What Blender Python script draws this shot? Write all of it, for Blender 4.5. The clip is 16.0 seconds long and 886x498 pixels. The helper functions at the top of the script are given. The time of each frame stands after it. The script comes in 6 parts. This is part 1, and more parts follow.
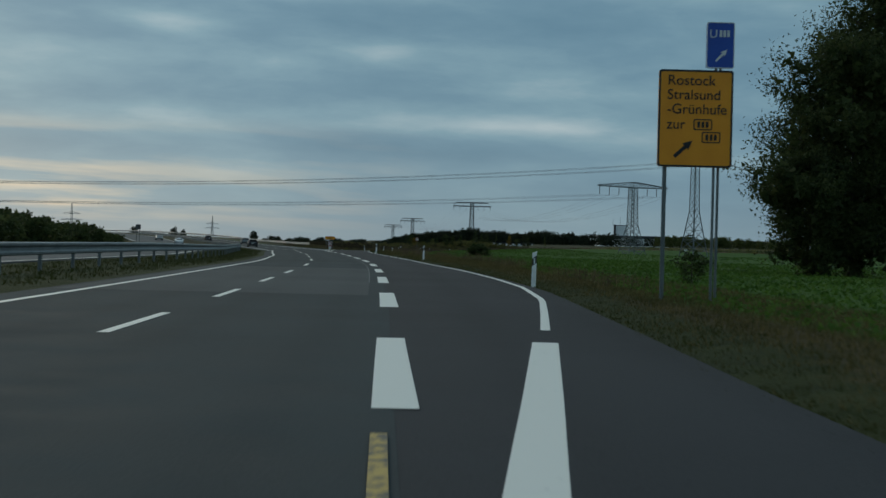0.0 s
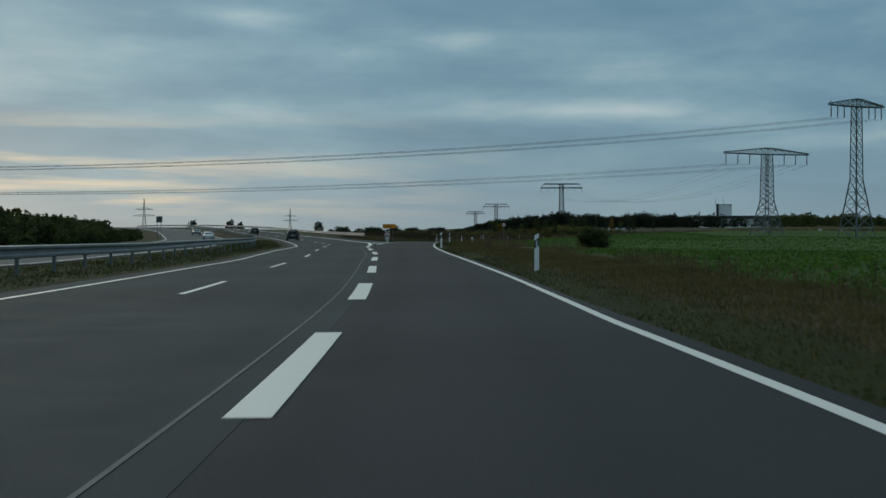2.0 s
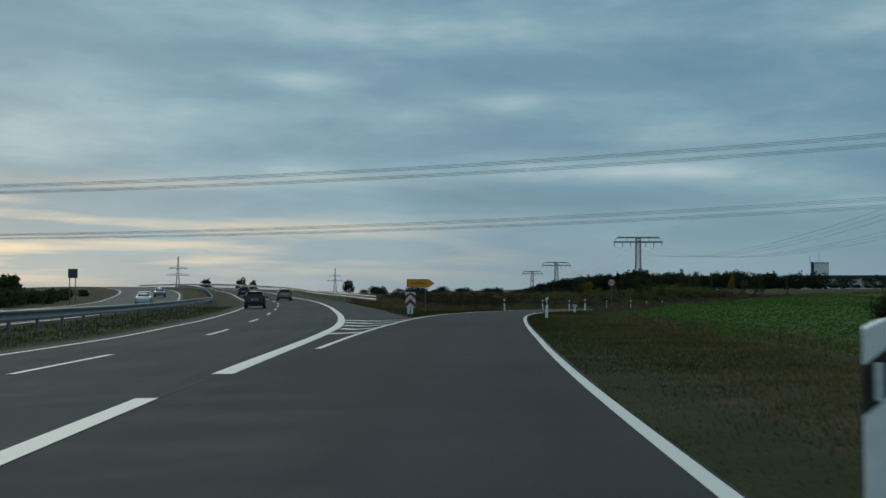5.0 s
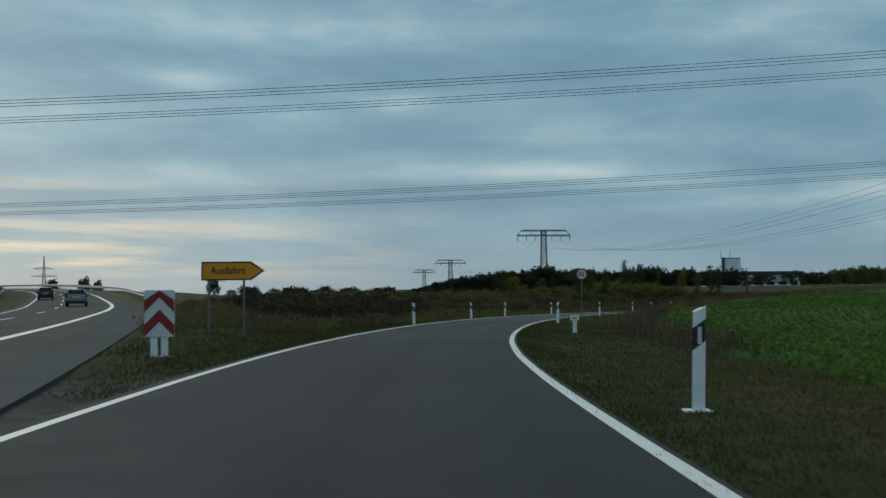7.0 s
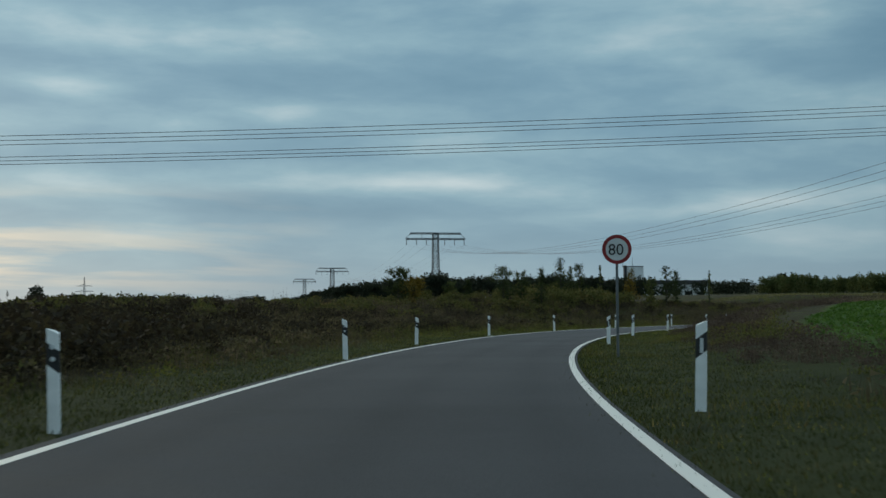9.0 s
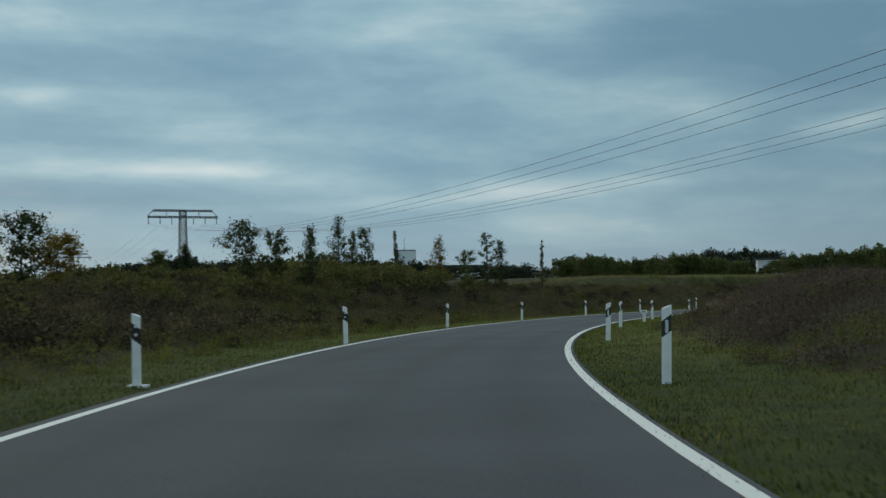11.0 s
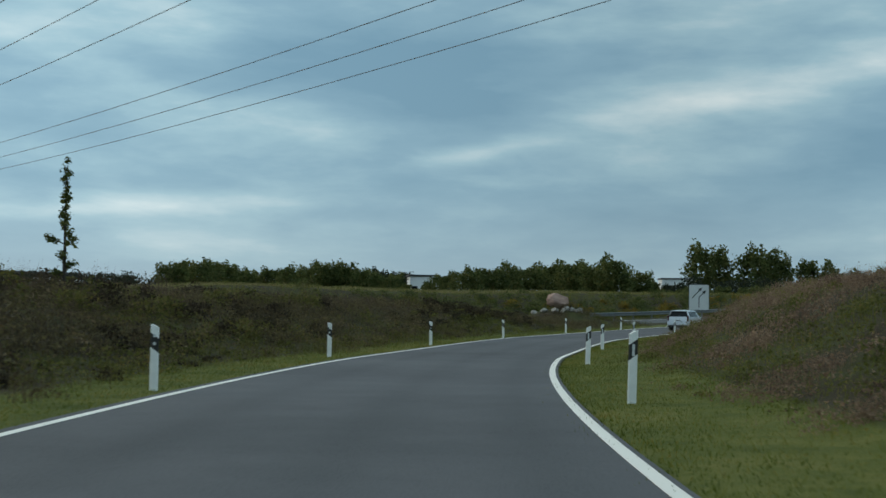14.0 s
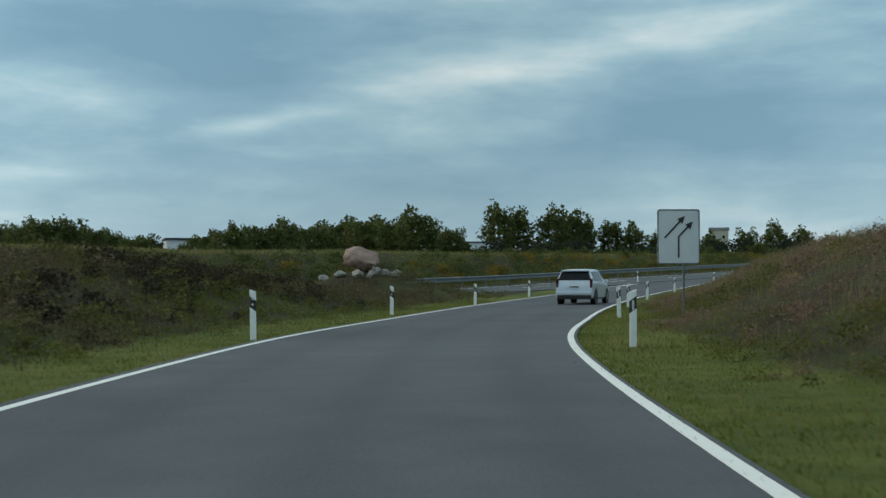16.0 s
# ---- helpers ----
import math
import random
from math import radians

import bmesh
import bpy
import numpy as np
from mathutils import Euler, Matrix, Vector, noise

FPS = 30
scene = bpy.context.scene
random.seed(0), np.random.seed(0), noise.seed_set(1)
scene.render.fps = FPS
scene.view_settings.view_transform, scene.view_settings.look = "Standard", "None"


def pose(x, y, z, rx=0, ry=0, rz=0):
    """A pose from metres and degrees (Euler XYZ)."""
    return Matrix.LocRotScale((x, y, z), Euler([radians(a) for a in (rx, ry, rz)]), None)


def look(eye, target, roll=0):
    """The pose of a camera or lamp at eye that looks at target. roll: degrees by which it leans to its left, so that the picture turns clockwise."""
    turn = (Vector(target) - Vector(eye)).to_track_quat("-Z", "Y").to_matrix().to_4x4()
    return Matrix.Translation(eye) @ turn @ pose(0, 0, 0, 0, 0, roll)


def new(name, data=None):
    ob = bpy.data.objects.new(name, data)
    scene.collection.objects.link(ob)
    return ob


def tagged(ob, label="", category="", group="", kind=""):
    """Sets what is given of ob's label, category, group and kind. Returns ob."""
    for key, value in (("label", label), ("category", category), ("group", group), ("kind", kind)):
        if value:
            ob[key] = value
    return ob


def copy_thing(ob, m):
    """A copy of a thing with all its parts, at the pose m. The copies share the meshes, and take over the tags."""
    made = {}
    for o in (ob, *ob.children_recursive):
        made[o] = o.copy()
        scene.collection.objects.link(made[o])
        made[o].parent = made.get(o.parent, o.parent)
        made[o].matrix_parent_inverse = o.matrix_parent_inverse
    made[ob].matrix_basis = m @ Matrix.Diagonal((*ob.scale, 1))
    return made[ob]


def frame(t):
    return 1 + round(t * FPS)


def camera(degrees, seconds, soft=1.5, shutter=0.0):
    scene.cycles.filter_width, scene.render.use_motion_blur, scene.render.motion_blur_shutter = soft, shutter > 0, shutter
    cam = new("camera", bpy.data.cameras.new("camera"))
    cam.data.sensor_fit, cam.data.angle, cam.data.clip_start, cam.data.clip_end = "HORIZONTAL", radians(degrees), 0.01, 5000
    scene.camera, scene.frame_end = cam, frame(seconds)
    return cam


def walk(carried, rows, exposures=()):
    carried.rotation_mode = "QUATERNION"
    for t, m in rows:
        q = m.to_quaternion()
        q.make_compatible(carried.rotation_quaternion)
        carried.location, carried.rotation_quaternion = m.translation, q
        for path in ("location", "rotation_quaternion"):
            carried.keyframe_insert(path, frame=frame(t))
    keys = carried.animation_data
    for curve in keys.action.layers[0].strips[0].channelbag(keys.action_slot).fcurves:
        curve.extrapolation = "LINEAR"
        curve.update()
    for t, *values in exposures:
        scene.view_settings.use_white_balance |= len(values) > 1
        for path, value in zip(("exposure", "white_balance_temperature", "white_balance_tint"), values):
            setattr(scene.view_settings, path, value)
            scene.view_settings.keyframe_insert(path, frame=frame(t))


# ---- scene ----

# ---------------------------------------------------------------- camera
FOV = 39.01
# seconds, x, y, z, heading to the right of north, tilt upwards, lean to the right
PATH = [
    (0, 0.00, -0.00, 1.089, 4.240, -0.137, -1.444),
    (0.5, 0.86, 13.57, 1.096, 4.206, 0.211, -1.271),
    (1, 1.55, 27.15, 1.106, 2.460, -1.062, -2.338),
    (1.5, 2.06, 40.69, 1.115, 2.506, -1.425, -2.007),
    (2, 2.37, 54.20, 1.128, 0.403, -0.749, 0.142),
    (2.5, 2.46, 67.61, 1.142, -0.131, 0.703, -1.307),
    (3, 2.48, 80.90, 1.159, 0.086, 1.003, 0.884),
    (3.5, 2.15, 94.04, 1.181, -0.478, 1.930, 1.075),
    (4, 1.85, 107.03, 1.206, -1.240, 2.050, 0.000),
    (4.5, 1.47, 119.86, 1.232, -1.757, 2.050, 0.000),
    (5, 1.11, 132.53, 1.254, -1.954, 2.050, 0.000),
    (5.5, 0.82, 145.04, 1.269, -1.654, 2.050, 0.000),
    (6, 0.64, 157.39, 1.274, -0.577, 2.156, 0.050),
    (6.5, 0.65, 169.59, 1.266, 1.508, 1.568, 0.040),
    (7, 0.90, 181.62, 1.245, 3.129, 2.033, 0.431),
    (7.5, 1.51, 193.47, 1.211, 5.917, 2.261, 1.089),
    (8, 2.22, 205.18, 1.162, 6.446, 3.780, 0.491),
    (8.5, 3.28, 216.74, 1.099, 7.226, 3.000, 0.500),
    (9, 4.72, 228.16, 1.025, 8.449, 2.500, 0.400),
    (9.5, 6.54, 239.45, 0.943, 10.230, 2.400, 0.500),
    (10, 8.76, 250.60, 0.856, 12.606, 2.500, 0.600),
    (10.5, 11.34, 261.62, 0.765, 15.402, 2.631, 0.553),
    (11, 14.57, 272.44, 0.672, 19.263, 1.854, 0.831),
    (11.5, 18.19, 283.03, 0.583, 22.493, 2.490, 0.488),
    (12, 22.35, 293.35, 0.489, 25.473, 2.511, 0.191),
    (12.5, 27.03, 303.34, 0.389, 27.711, 2.504, -0.291),
    (13, 32.22, 313.10, 0.286, 30.611, 2.643, -0.154),
    (13.5, 37.91, 322.55, 0.183, 33.604, 2.123, -0.466),
    (14, 43.97, 331.80, 0.084, 36.528, 2.754, -0.802),
    (14.5, 50.59, 340.69, -0.009, 39.034, 1.933, -0.722),
    (15, 57.49, 349.41, -0.099, 41.450, 1.994, -0.058),
    (15.5, 64.88, 357.68, -0.188, 44.170, 2.570, 0.208),
    (16, 72.57, 365.71, -0.279, 46.551, 1.470, 0.049),
]
cam = camera(FOV, 16.0, soft=1.5, shutter=0.12)


def carried_pose(x, y, z, heading, tilt, lean):
    return pose(x, y, z, 90 + tilt, 0, -heading) @ pose(0, 0, 0, 0, 0, -lean)


# stops, white balance and tint
EXPOSURE = [(0.0, -0.36, 6180, 7), (3.5, -0.22, 6180, 7), (6.0, -0.16, 6220, 7), (8.0, -0.02, 6320, 8), (10.5, 0.13, 6550, 10), (13.0, 0.40, 6600, 10), (16.0, 0.58, 6650, 10)]
walk(cam, [(t, carried_pose(*rest)) for t, *rest in PATH], EXPOSURE)

# ---------------------------------------------------------------- world and sun
SUN_HEADING, SUN_HEIGHT = -24.0, 9.0      # degrees


class Nodes:
    """Short notation for node trees."""

    def __init__(self, tree):
        self.tree = tree
        tree.nodes.clear()

    def add(self, kind, *links, **values):
        n = self.tree.nodes.new(kind)
        for key, value in values.items():
            if key in ("operation", "blend_type", "data_type", "sky_type", "sun_disc", "sun_elevation", "sun_rotation", "air_density",
                       "dust_density", "noise_dimensions", "vector_type", "feature", "distance", "wave_type", "bands_direction", "use_clamp"):
                if key == "operation":
                    n.operation = value
                elif key == "blend_type":
                    n.blend_type = value
                elif key == "data_type":
                    n.data_type = value
                elif key == "sky_type":
                    n.sky_type = value
                elif key == "sun_disc":
                    n.sun_disc = value
                elif key == "sun_elevation":
                    n.sun_elevation = value
                elif key == "sun_rotation":
                    n.sun_rotation = value
                elif key == "feature":
                    n.feature = value
                elif key == "use_clamp":
                    n.use_clamp = value
                elif key == "wave_type":
                    n.wave_type = value
                elif key == "bands_direction":
                    n.bands_direction = value
            else:
                n.inputs[key.replace("_", " ")].default_value = value
        for i, link in enumerate(links):
            if link is None:
                continue
            if isinstance(link, (int, float)):
                n.inputs[i].default_value = link
            elif isinstance(link, tuple):
                n.inputs[i].default_value = link
            else:
                self.tree.links.new(link, n.inputs[i])
        return n

    def join(self, out, node, socket):
        self.tree.links.new(out, node.inputs[socket])

    def math(self, op, a, b=None, c=None, clamp=False):
        return self.add("ShaderNodeMath", a, b, c, operation=op, use_clamp=clamp).outputs[0]

    def ramp(self, fac, stops):
        n = self.add("ShaderNodeValToRGB", fac)
        while len(n.color_ramp.elements) < len(stops):
            n.color_ramp.elements.new(0.5)
        for e, (at, colour) in zip(n.color_ramp.elements, stops):
            e.position = at
            e.color = (*colour, 1) if isinstance(colour, tuple) else (colour, colour, colour, 1)
        return n.outputs[0]

    def mix(self, fac, a, b, blend="MIX"):
        n = self.tree.nodes.new("ShaderNodeMix")
        n.data_type, n.blend_type = "RGBA", blend
        for socket, value in ((0, fac), (6, a), (7, b)):
            if isinstance(value, (int, float)):
                n.inputs[socket].default_value = value
            elif isinstance(value, tuple):
                n.inputs[socket].default_value = (*value, 1)
            else:
                self.tree.links.new(value, n.inputs[socket])
        return n.outputs[2]


CLOUDS = [(8.0, 5.5, 5.0, 0.55, 0.0, 0.17), (-8.3, 9.6, 2.5, 0.6, 0.0, 0.12), (-11.0, 7.6, 7.0, 1.6, 0.0, 0.07), (1.6, 8.7, 1.6, 0.5, 0.0, 0.09), (-4.0, 5.6, 8.0, 0.9, 0.0, 0.06),
          (20.0, 4.3, 9.0, 0.45, 0.07, 0.13), (22.0, 13.0, 6.0, 1.2, 0.0, 0.12), (38.0, 7.0, 3.6, 0.4, 0.14, 0.16), (48.0, 9.2, 5.0, 0.9, 0.12, 0.18), (58.0, 11.0, 8.0, 1.4, 0.1, 0.12),
          (23.0, 5.0, 7.0, 0.4, 0.0, 0.08), (3.0, 4.2, 12.0, 0.6, 0.0, -0.09), (36.0, 11.0, 9.0, 2.0, 0.0, -0.09), (10.0, 9.0, 9.0, 1.8, 0.0, -0.06), (45.0, 4.0, 14.0, 1.3, 0.0, -0.05), (60.0, 7.0, 9.0, 1.0, 0.0, -0.06)]


def build_world():
    world = bpy.data.worlds.new("overcast_evening")
    scene.world = world
    world.use_nodes = True
    k = Nodes(world.node_tree)
    way = k.add("ShaderNodeTexCoord").outputs["Generated"]
    sep = k.add("ShaderNodeSeparateXYZ", way)
    x, y, z = sep.outputs
    up = k.math("MAXIMUM", z, 0.0)
    sky = k.add("ShaderNodeTexSky", sky_type="NISHITA", sun_disc=False, sun_elevation=radians(SUN_HEIGHT),
                sun_rotation=radians(SUN_HEADING)).outputs[0]
    # the cloud layer is a flat ceiling, seen in perspective
    deep = k.math("ADD", up, 0.15)
    px, py = k.math("DIVIDE", x, deep), k.math("DIVIDE", y, deep)
    # streaks run from west-south-west to east-north-east
    c, s = math.cos(radians(20)), math.sin(radians(20))
    a = k.math("ADD", k.math("MULTIPLY", px, c), k.math("MULTIPLY", py, s))
    b = k.math("SUBTRACT", k.math("MULTIPLY", py, c), k.math("MULTIPLY", px, s))
    flat = k.add("ShaderNodeCombineXYZ", k.math("MULTIPLY", a, 0.62), b, 3.7).outputs[0]
    big = k.add("ShaderNodeTexNoise", flat, Scale=0.85, Detail=6.0, Roughness=0.48, Distortion=0.12).outputs["Fac"]
    flat2 = k.add("ShaderNodeCombineXYZ", k.math("MULTIPLY", a, 0.45), k.math("ADD", b, 7.3), 9.1).outputs[0]
    fine = k.add("ShaderNodeTexNoise", flat2, Scale=2.1, Detail=7.0, Roughness=0.5, Distortion=0.15).outputs["Fac"]
    # single clouds and rifts: heading and height above the skyline in degrees, their half sizes, slant and strength
    wobble = k.math("MULTIPLY", k.math("SUBTRACT", fine, 0.5), 3.5)
    az = k.math("ADD", k.math("MULTIPLY", k.math("ARCTAN2", x, y), 57.2958), wobble)
    el = k.math("ADD", k.math("MULTIPLY", k.math("ARCSINE", z), 57.2958), k.math("MULTIPLY", k.math("SUBTRACT", big, 0.5), 1.6))
    billow = k.add("ShaderNodeTexNoise", k.add("ShaderNodeCombineXYZ", k.math("MULTIPLY", az, 0.075), k.math("MULTIPLY", el, 0.27), 2.0).outputs[0],
                   Scale=1.0, Detail=7.0, Roughness=0.55, Distortion=0.0).outputs["Fac"]
    total = k.math("ADD", 0.485, k.math("ADD", k.math("MULTIPLY", k.math("SUBTRACT", big, 0.5), 0.34), k.math("MULTIPLY", k.math("SUBTRACT", billow, 0.5), 0.62)))
    for az0, el0, wa, we, slant, strength in CLOUDS:
        da, de = k.math("SUBTRACT", az, az0), k.math("SUBTRACT", el, el0)
        de = k.math("SUBTRACT", de, k.math("MULTIPLY", da, slant))
        u, v = k.math("MULTIPLY", da, 1 / wa), k.math("MULTIPLY", de, 1 / we)
        g = k.math("EXPONENT", k.math("MULTIPLY", k.math("ADD", k.math("MULTIPLY", u, u), k.math("MULTIPLY", v, v)), -1.0))
        total = k.math("MULTIPLY_ADD", g, strength, total)
    shade = k.ramp(total,
                   [(0.34, (0.124, 0.250, 0.338)), (0.45, (0.168, 0.308, 0.392)), (0.53, (0.232, 0.388, 0.455)), (0.61, (0.36, 0.50, 0.54)), (0.70, (0.56, 0.66, 0.66))])
    # lower down the clouds thin out to a paler band, with blue-grey right at the skyline
    low = k.ramp(up, [(0.0, (0.24, 0.34, 0.385)), (0.035, (0.265, 0.375, 0.425)), (0.085, (0.28, 0.40, 0.46)), (0.2, (0.21, 0.33, 0.42))])
    haze = k.ramp(up, [(0.0, 0.8), (0.04, 0.4), (0.10, 0.08), (0.3, 0.0)])
    cloud = k.mix(haze, shade, low)
    # light breaks through near the sun
    sun = (math.sin(radians(SUN_HEADING)) * math.cos(radians(SUN_HEIGHT)), math.cos(radians(SUN_HEADING)) * math.cos(radians(SUN_HEIGHT)),
           math.sin(radians(SUN_HEIGHT)))
    near = k.tree.nodes.new("ShaderNodeVectorMath")
    near.operation = "DOT_PRODUCT"
    k.tree.links.new(way, near.inputs[0])
    near.inputs[1].default_value = sun
    glow = k.ramp(near.outputs["Value"], [(0.88, 0.0), (0.96, 0.4), (1.0, 1.0)])
    band = k.ramp(up, [(0.005, 0.15), (0.03, 1.0), (0.06, 0.7), (0.10, 0.0)])
    gaps = k.ramp(fine, [(0.47, 0.0), (0.62, 1.0)])
    warm = k.math("MULTIPLY", k.math("MULTIPLY", glow, band), gaps)
    cloud = k.mix(warm, cloud, (0.88, 0.74, 0.50))
    away = k.ramp(near.outputs["Value"], [(0.0, 0.98), (0.35, 0.86), (0.6, 1.0), (0.75, 1.11), (0.9, 1.12), (0.98, 1.2)])
    # an overcast sky is brightest and whitest overhead
    zenith = k.ramp(up, [(0.22, (0.5714, 0.5714, 0.5714)), (0.55, (0.97, 0.82, 0.76)), (1.0, (1.0, 0.82, 0.75))])
    cloud = k.mix(1.0, cloud, k.mix(1.0, zenith, (1.75, 1.75, 1.75), "MULTIPLY"), "MULTIPLY")
    cloud = k.mix(1.0, cloud, away, "MULTIPLY")
    cloud = k.mix(1.0, cloud, (1.05, 0.995, 1.0), "MULTIPLY")
    full = k.mix(0.93, k.mix(1.0, sky, (0.05, 0.05, 0.05), "MULTIPLY"), cloud)
    back = k.add("ShaderNodeBackground", full, 1.0)
    out = k.add("ShaderNodeOutputWorld")
    k.join(back.outputs[0], out, 0)


build_world()
sun_data = bpy.data.lights.new("sun", "SUN")
sun_data.energy, sun_data.angle, sun_data.color = 0.75, radians(25), (1.0, 0.84, 0.62)
sun_lamp = new("sun", sun_data)
sun_lamp.matrix_world = look((0, 0, 40), (-40 * math.sin(radians(SUN_HEADING)), -40 * math.cos(radians(SUN_HEADING)), 40 - 40 * math.tan(radians(SUN_HEIGHT + 16))))

# ---------------------------------------------------------------- materials
def material(name, build, rough=0.8, metal=0.0, spec=0.5):
    m = bpy.data.materials.new(name)
    m.use_nodes = True
    k = Nodes(m.node_tree)
    out = k.add("ShaderNodeOutputMaterial")
    b = k.add("ShaderNodeBsdfPrincipled", Roughness=rough, Metallic=metal)
    b.inputs["Specular IOR Level"].default_value = spec
    k.leaf = None
    build(k, b)
    k.join(k.leaf or b.outputs[0], out, 0)
    return m


def place(k):
    return k.add("ShaderNodeTexCoord").outputs["Object"]


def bump(k, b, height, strength, distance=0.02):
    n = k.add("ShaderNodeBump", Strength=strength, Distance=distance)
    k.join(height, n, "Height")
    k.join(n.outputs[0], b, "Normal")


def noise_at(k, where, scale, detail=4.0, rough=0.55):
    return k.add("ShaderNodeTexNoise", where, Scale=scale, Detail=detail, Roughness=rough).outputs["Fac"]


def mottled(name, dark, light, scale=3.0, fine=60.0, rough=0.8, metal=0.0, bump_by=0.2, spec=0.5):
    """A surface with stains at one scale and grain at another."""
    def build(k, b):
        p = place(k)
        big, small = noise_at(k, p, scale), noise_at(k, p, fine, 3.0)
        f = k.math("ADD", k.math("MULTIPLY", big, 0.65), k.math("MULTIPLY", small, 0.35))
        k.join(k.ramp(f, [(0.35, dark), (0.65, light)]), b, "Base Color")
        if bump_by:
            bump(k, b, small, bump_by)
    return material(name, build, rough, metal, spec)


def asphalt(name, dark, light, streak, far_gain=0.0):
    def build(k, b):
        p = place(k)
        big = noise_at(k, p, 0.11, 5.0)
        mid = noise_at(k, p, 0.9, 5.0, 0.6)
        grain = noise_at(k, p, 55.0, 3.0, 0.7)
        stones = k.add("ShaderNodeTexVoronoi", p, Scale=38.0).outputs["Distance"]
        f = k.math("ADD", k.math("MULTIPLY", big, 0.45), k.math("MULTIPLY", mid, 0.4))
        f = k.math("ADD", f, k.math("MULTIPLY", grain, 0.2))
        # tyres have polished two tracks in each lane, and paving seams cross the road
        across, run = k.add("ShaderNodeAttribute"), k.add("ShaderNodeAttribute")
        across.attribute_name, run.attribute_name = "across", "run"
        wheel = k.math("SUBTRACT", k.math("ABSOLUTE", k.math("WRAP", across.outputs["Fac"], 1.75, -1.75)), 0.85)
        wheel = k.math("EXPONENT", k.math("MULTIPLY", k.math("MULTIPLY", wheel, wheel), -9.0))
        lengths = noise_at(k, k.add("ShaderNodeCombineXYZ", k.math("MULTIPLY", run.outputs["Fac"], 0.16), k.math("MULTIPLY", across.outputs["Fac"], 0.05), 0.0).outputs[0], 1.0, 3.0)
        f = k.math("ADD", f, k.math("MULTIPLY", k.math("SUBTRACT", lengths, 0.5), 0.24))
        f = k.math("SUBTRACT", f, k.math("MULTIPLY", k.math("MULTIPLY", wheel, mid), 0.13))
        colour = k.ramp(f, [(0.36, dark), (0.64, light)])
        colour = k.mix(k.ramp(stones, [(0.1, 0.0), (0.55, streak)]), colour, (0.085, 0.088, 0.093))
        if far_gain:
            # the base colour is scaled up along the slip road to brighten its far end
            far_share = k.math("MULTIPLY", k.math("SUBTRACT", run.outputs["Fac"], 200.0), 1 / 120.0, clamp=True)
            colour = k.mix(far_share, colour, k.mix(1.0, colour, (far_gain, far_gain * 0.985, far_gain * 0.97), "MULTIPLY"))
        k.join(colour, b, "Base Color")
        k.join(k.ramp(mid, [(0.3, 0.80), (0.7, 0.95)]), b, "Roughness")
        bump(k, b, k.math("ADD", grain, stones), 0.35, 0.008)
    return material(name, build, 0.9, spec=0.12)


def paint(name, colour, worn, wear=0.5):
    def build(k, b):
        p = place(k)
        n = noise_at(k, p, 9.0, 6.0, 0.7)
        m = noise_at(k, p, 0.8, 3.0)
        f = k.math("ADD", k.math("MULTIPLY", n, 0.75), k.math("MULTIPLY", m, 0.25))
        k.join(k.ramp(f, [(wear - 0.16, worn), (wear - 0.06, colour)]), b, "Base Color")
        bump(k, b, n, 0.2, 0.004)
    return material(name, build, 0.6)


M_RAMP = asphalt("ramp_asphalt", (0.022, 0.024, 0.027), (0.046, 0.048, 0.053), 0.20, 2.5)
M_MWAY = asphalt("motorway_asphalt", (0.023, 0.032, 0.035), (0.049, 0.063, 0.067), 0.22)
M_OPPOSITE = asphalt("opposite_asphalt", (0.075, 0.084, 0.088), (0.140, 0.150, 0.155), 0.3)
M_LINE = paint("road_marking", (0.80, 0.78, 0.72), (0.36, 0.35, 0.33), 0.45)
M_YELLOW = paint("yellow_marking", (0.50, 0.33, 0.06), (0.07, 0.065, 0.05), 0.60)
M_WHITE = mottled("white_plastic", (0.78, 0.79, 0.78), (0.90, 0.91, 0.90), 6.0, 60.0, 0.45, bump_by=0.0)
M_BLACK = mottled("black_plastic", (0.012, 0.012, 0.013), (0.025, 0.025, 0.026), 6.0, 60.0, 0.5, bump_by=0.0)
M_REFLECT = mottled("reflector", (0.55, 0.57, 0.58), (0.75, 0.77, 0.78), 20.0, 200.0, 0.2)
M_STEEL = mottled("galvanised_steel", (0.11, 0.125, 0.13), (0.20, 0.215, 0.22), 2.0, 40.0, 0.45, 0.7, 0.05)
M_PYLON = mottled("pylon_steel", (0.10, 0.115, 0.12), (0.16, 0.18, 0.185), 0.5, 5.0, 0.7, 0.2, 0.0)
M_CABLE = mottled("cable", (0.09, 0.095, 0.10), (0.13, 0.135, 0.14), 0.5, 5.0, 0.6, 0.3, 0.0)

# ---------------------------------------------------------------- plan of the roads
def spline(points, step):
    """A dense Catmull-Rom line through points, about step apart, with its running length and unit directions."""
    p = np.array(points, float)
    p = np.vstack([2 * p[0] - p[1], p, 2 * p[-1] - p[-2]])
    out = []
    for i in range(1, len(p) - 2):
        n = max(2, int(np.linalg.norm(p[i + 1] - p[i]) / step))
        u = np.arange(n)[:, None] / n
        out.append(0.5 * (2 * p[i] + (p[i + 1] - p[i - 1]) * u + (2 * p[i - 1] - 5 * p[i] + 4 * p[i + 1] - p[i + 2]) * u * u
                          + (3 * p[i] - p[i - 1] - 3 * p[i + 1] + p[i + 2]) * u ** 3))
    line = np.vstack(out + [p[-2:-1]])
    run = np.concatenate([[0], np.cumsum(np.hypot(np.diff(line[:, 0]), np.diff(line[:, 1])))])
    way = np.gradient(line[:, :2], axis=0)
    return line, run, way / np.hypot(way[:, 0], way[:, 1])[:, None]


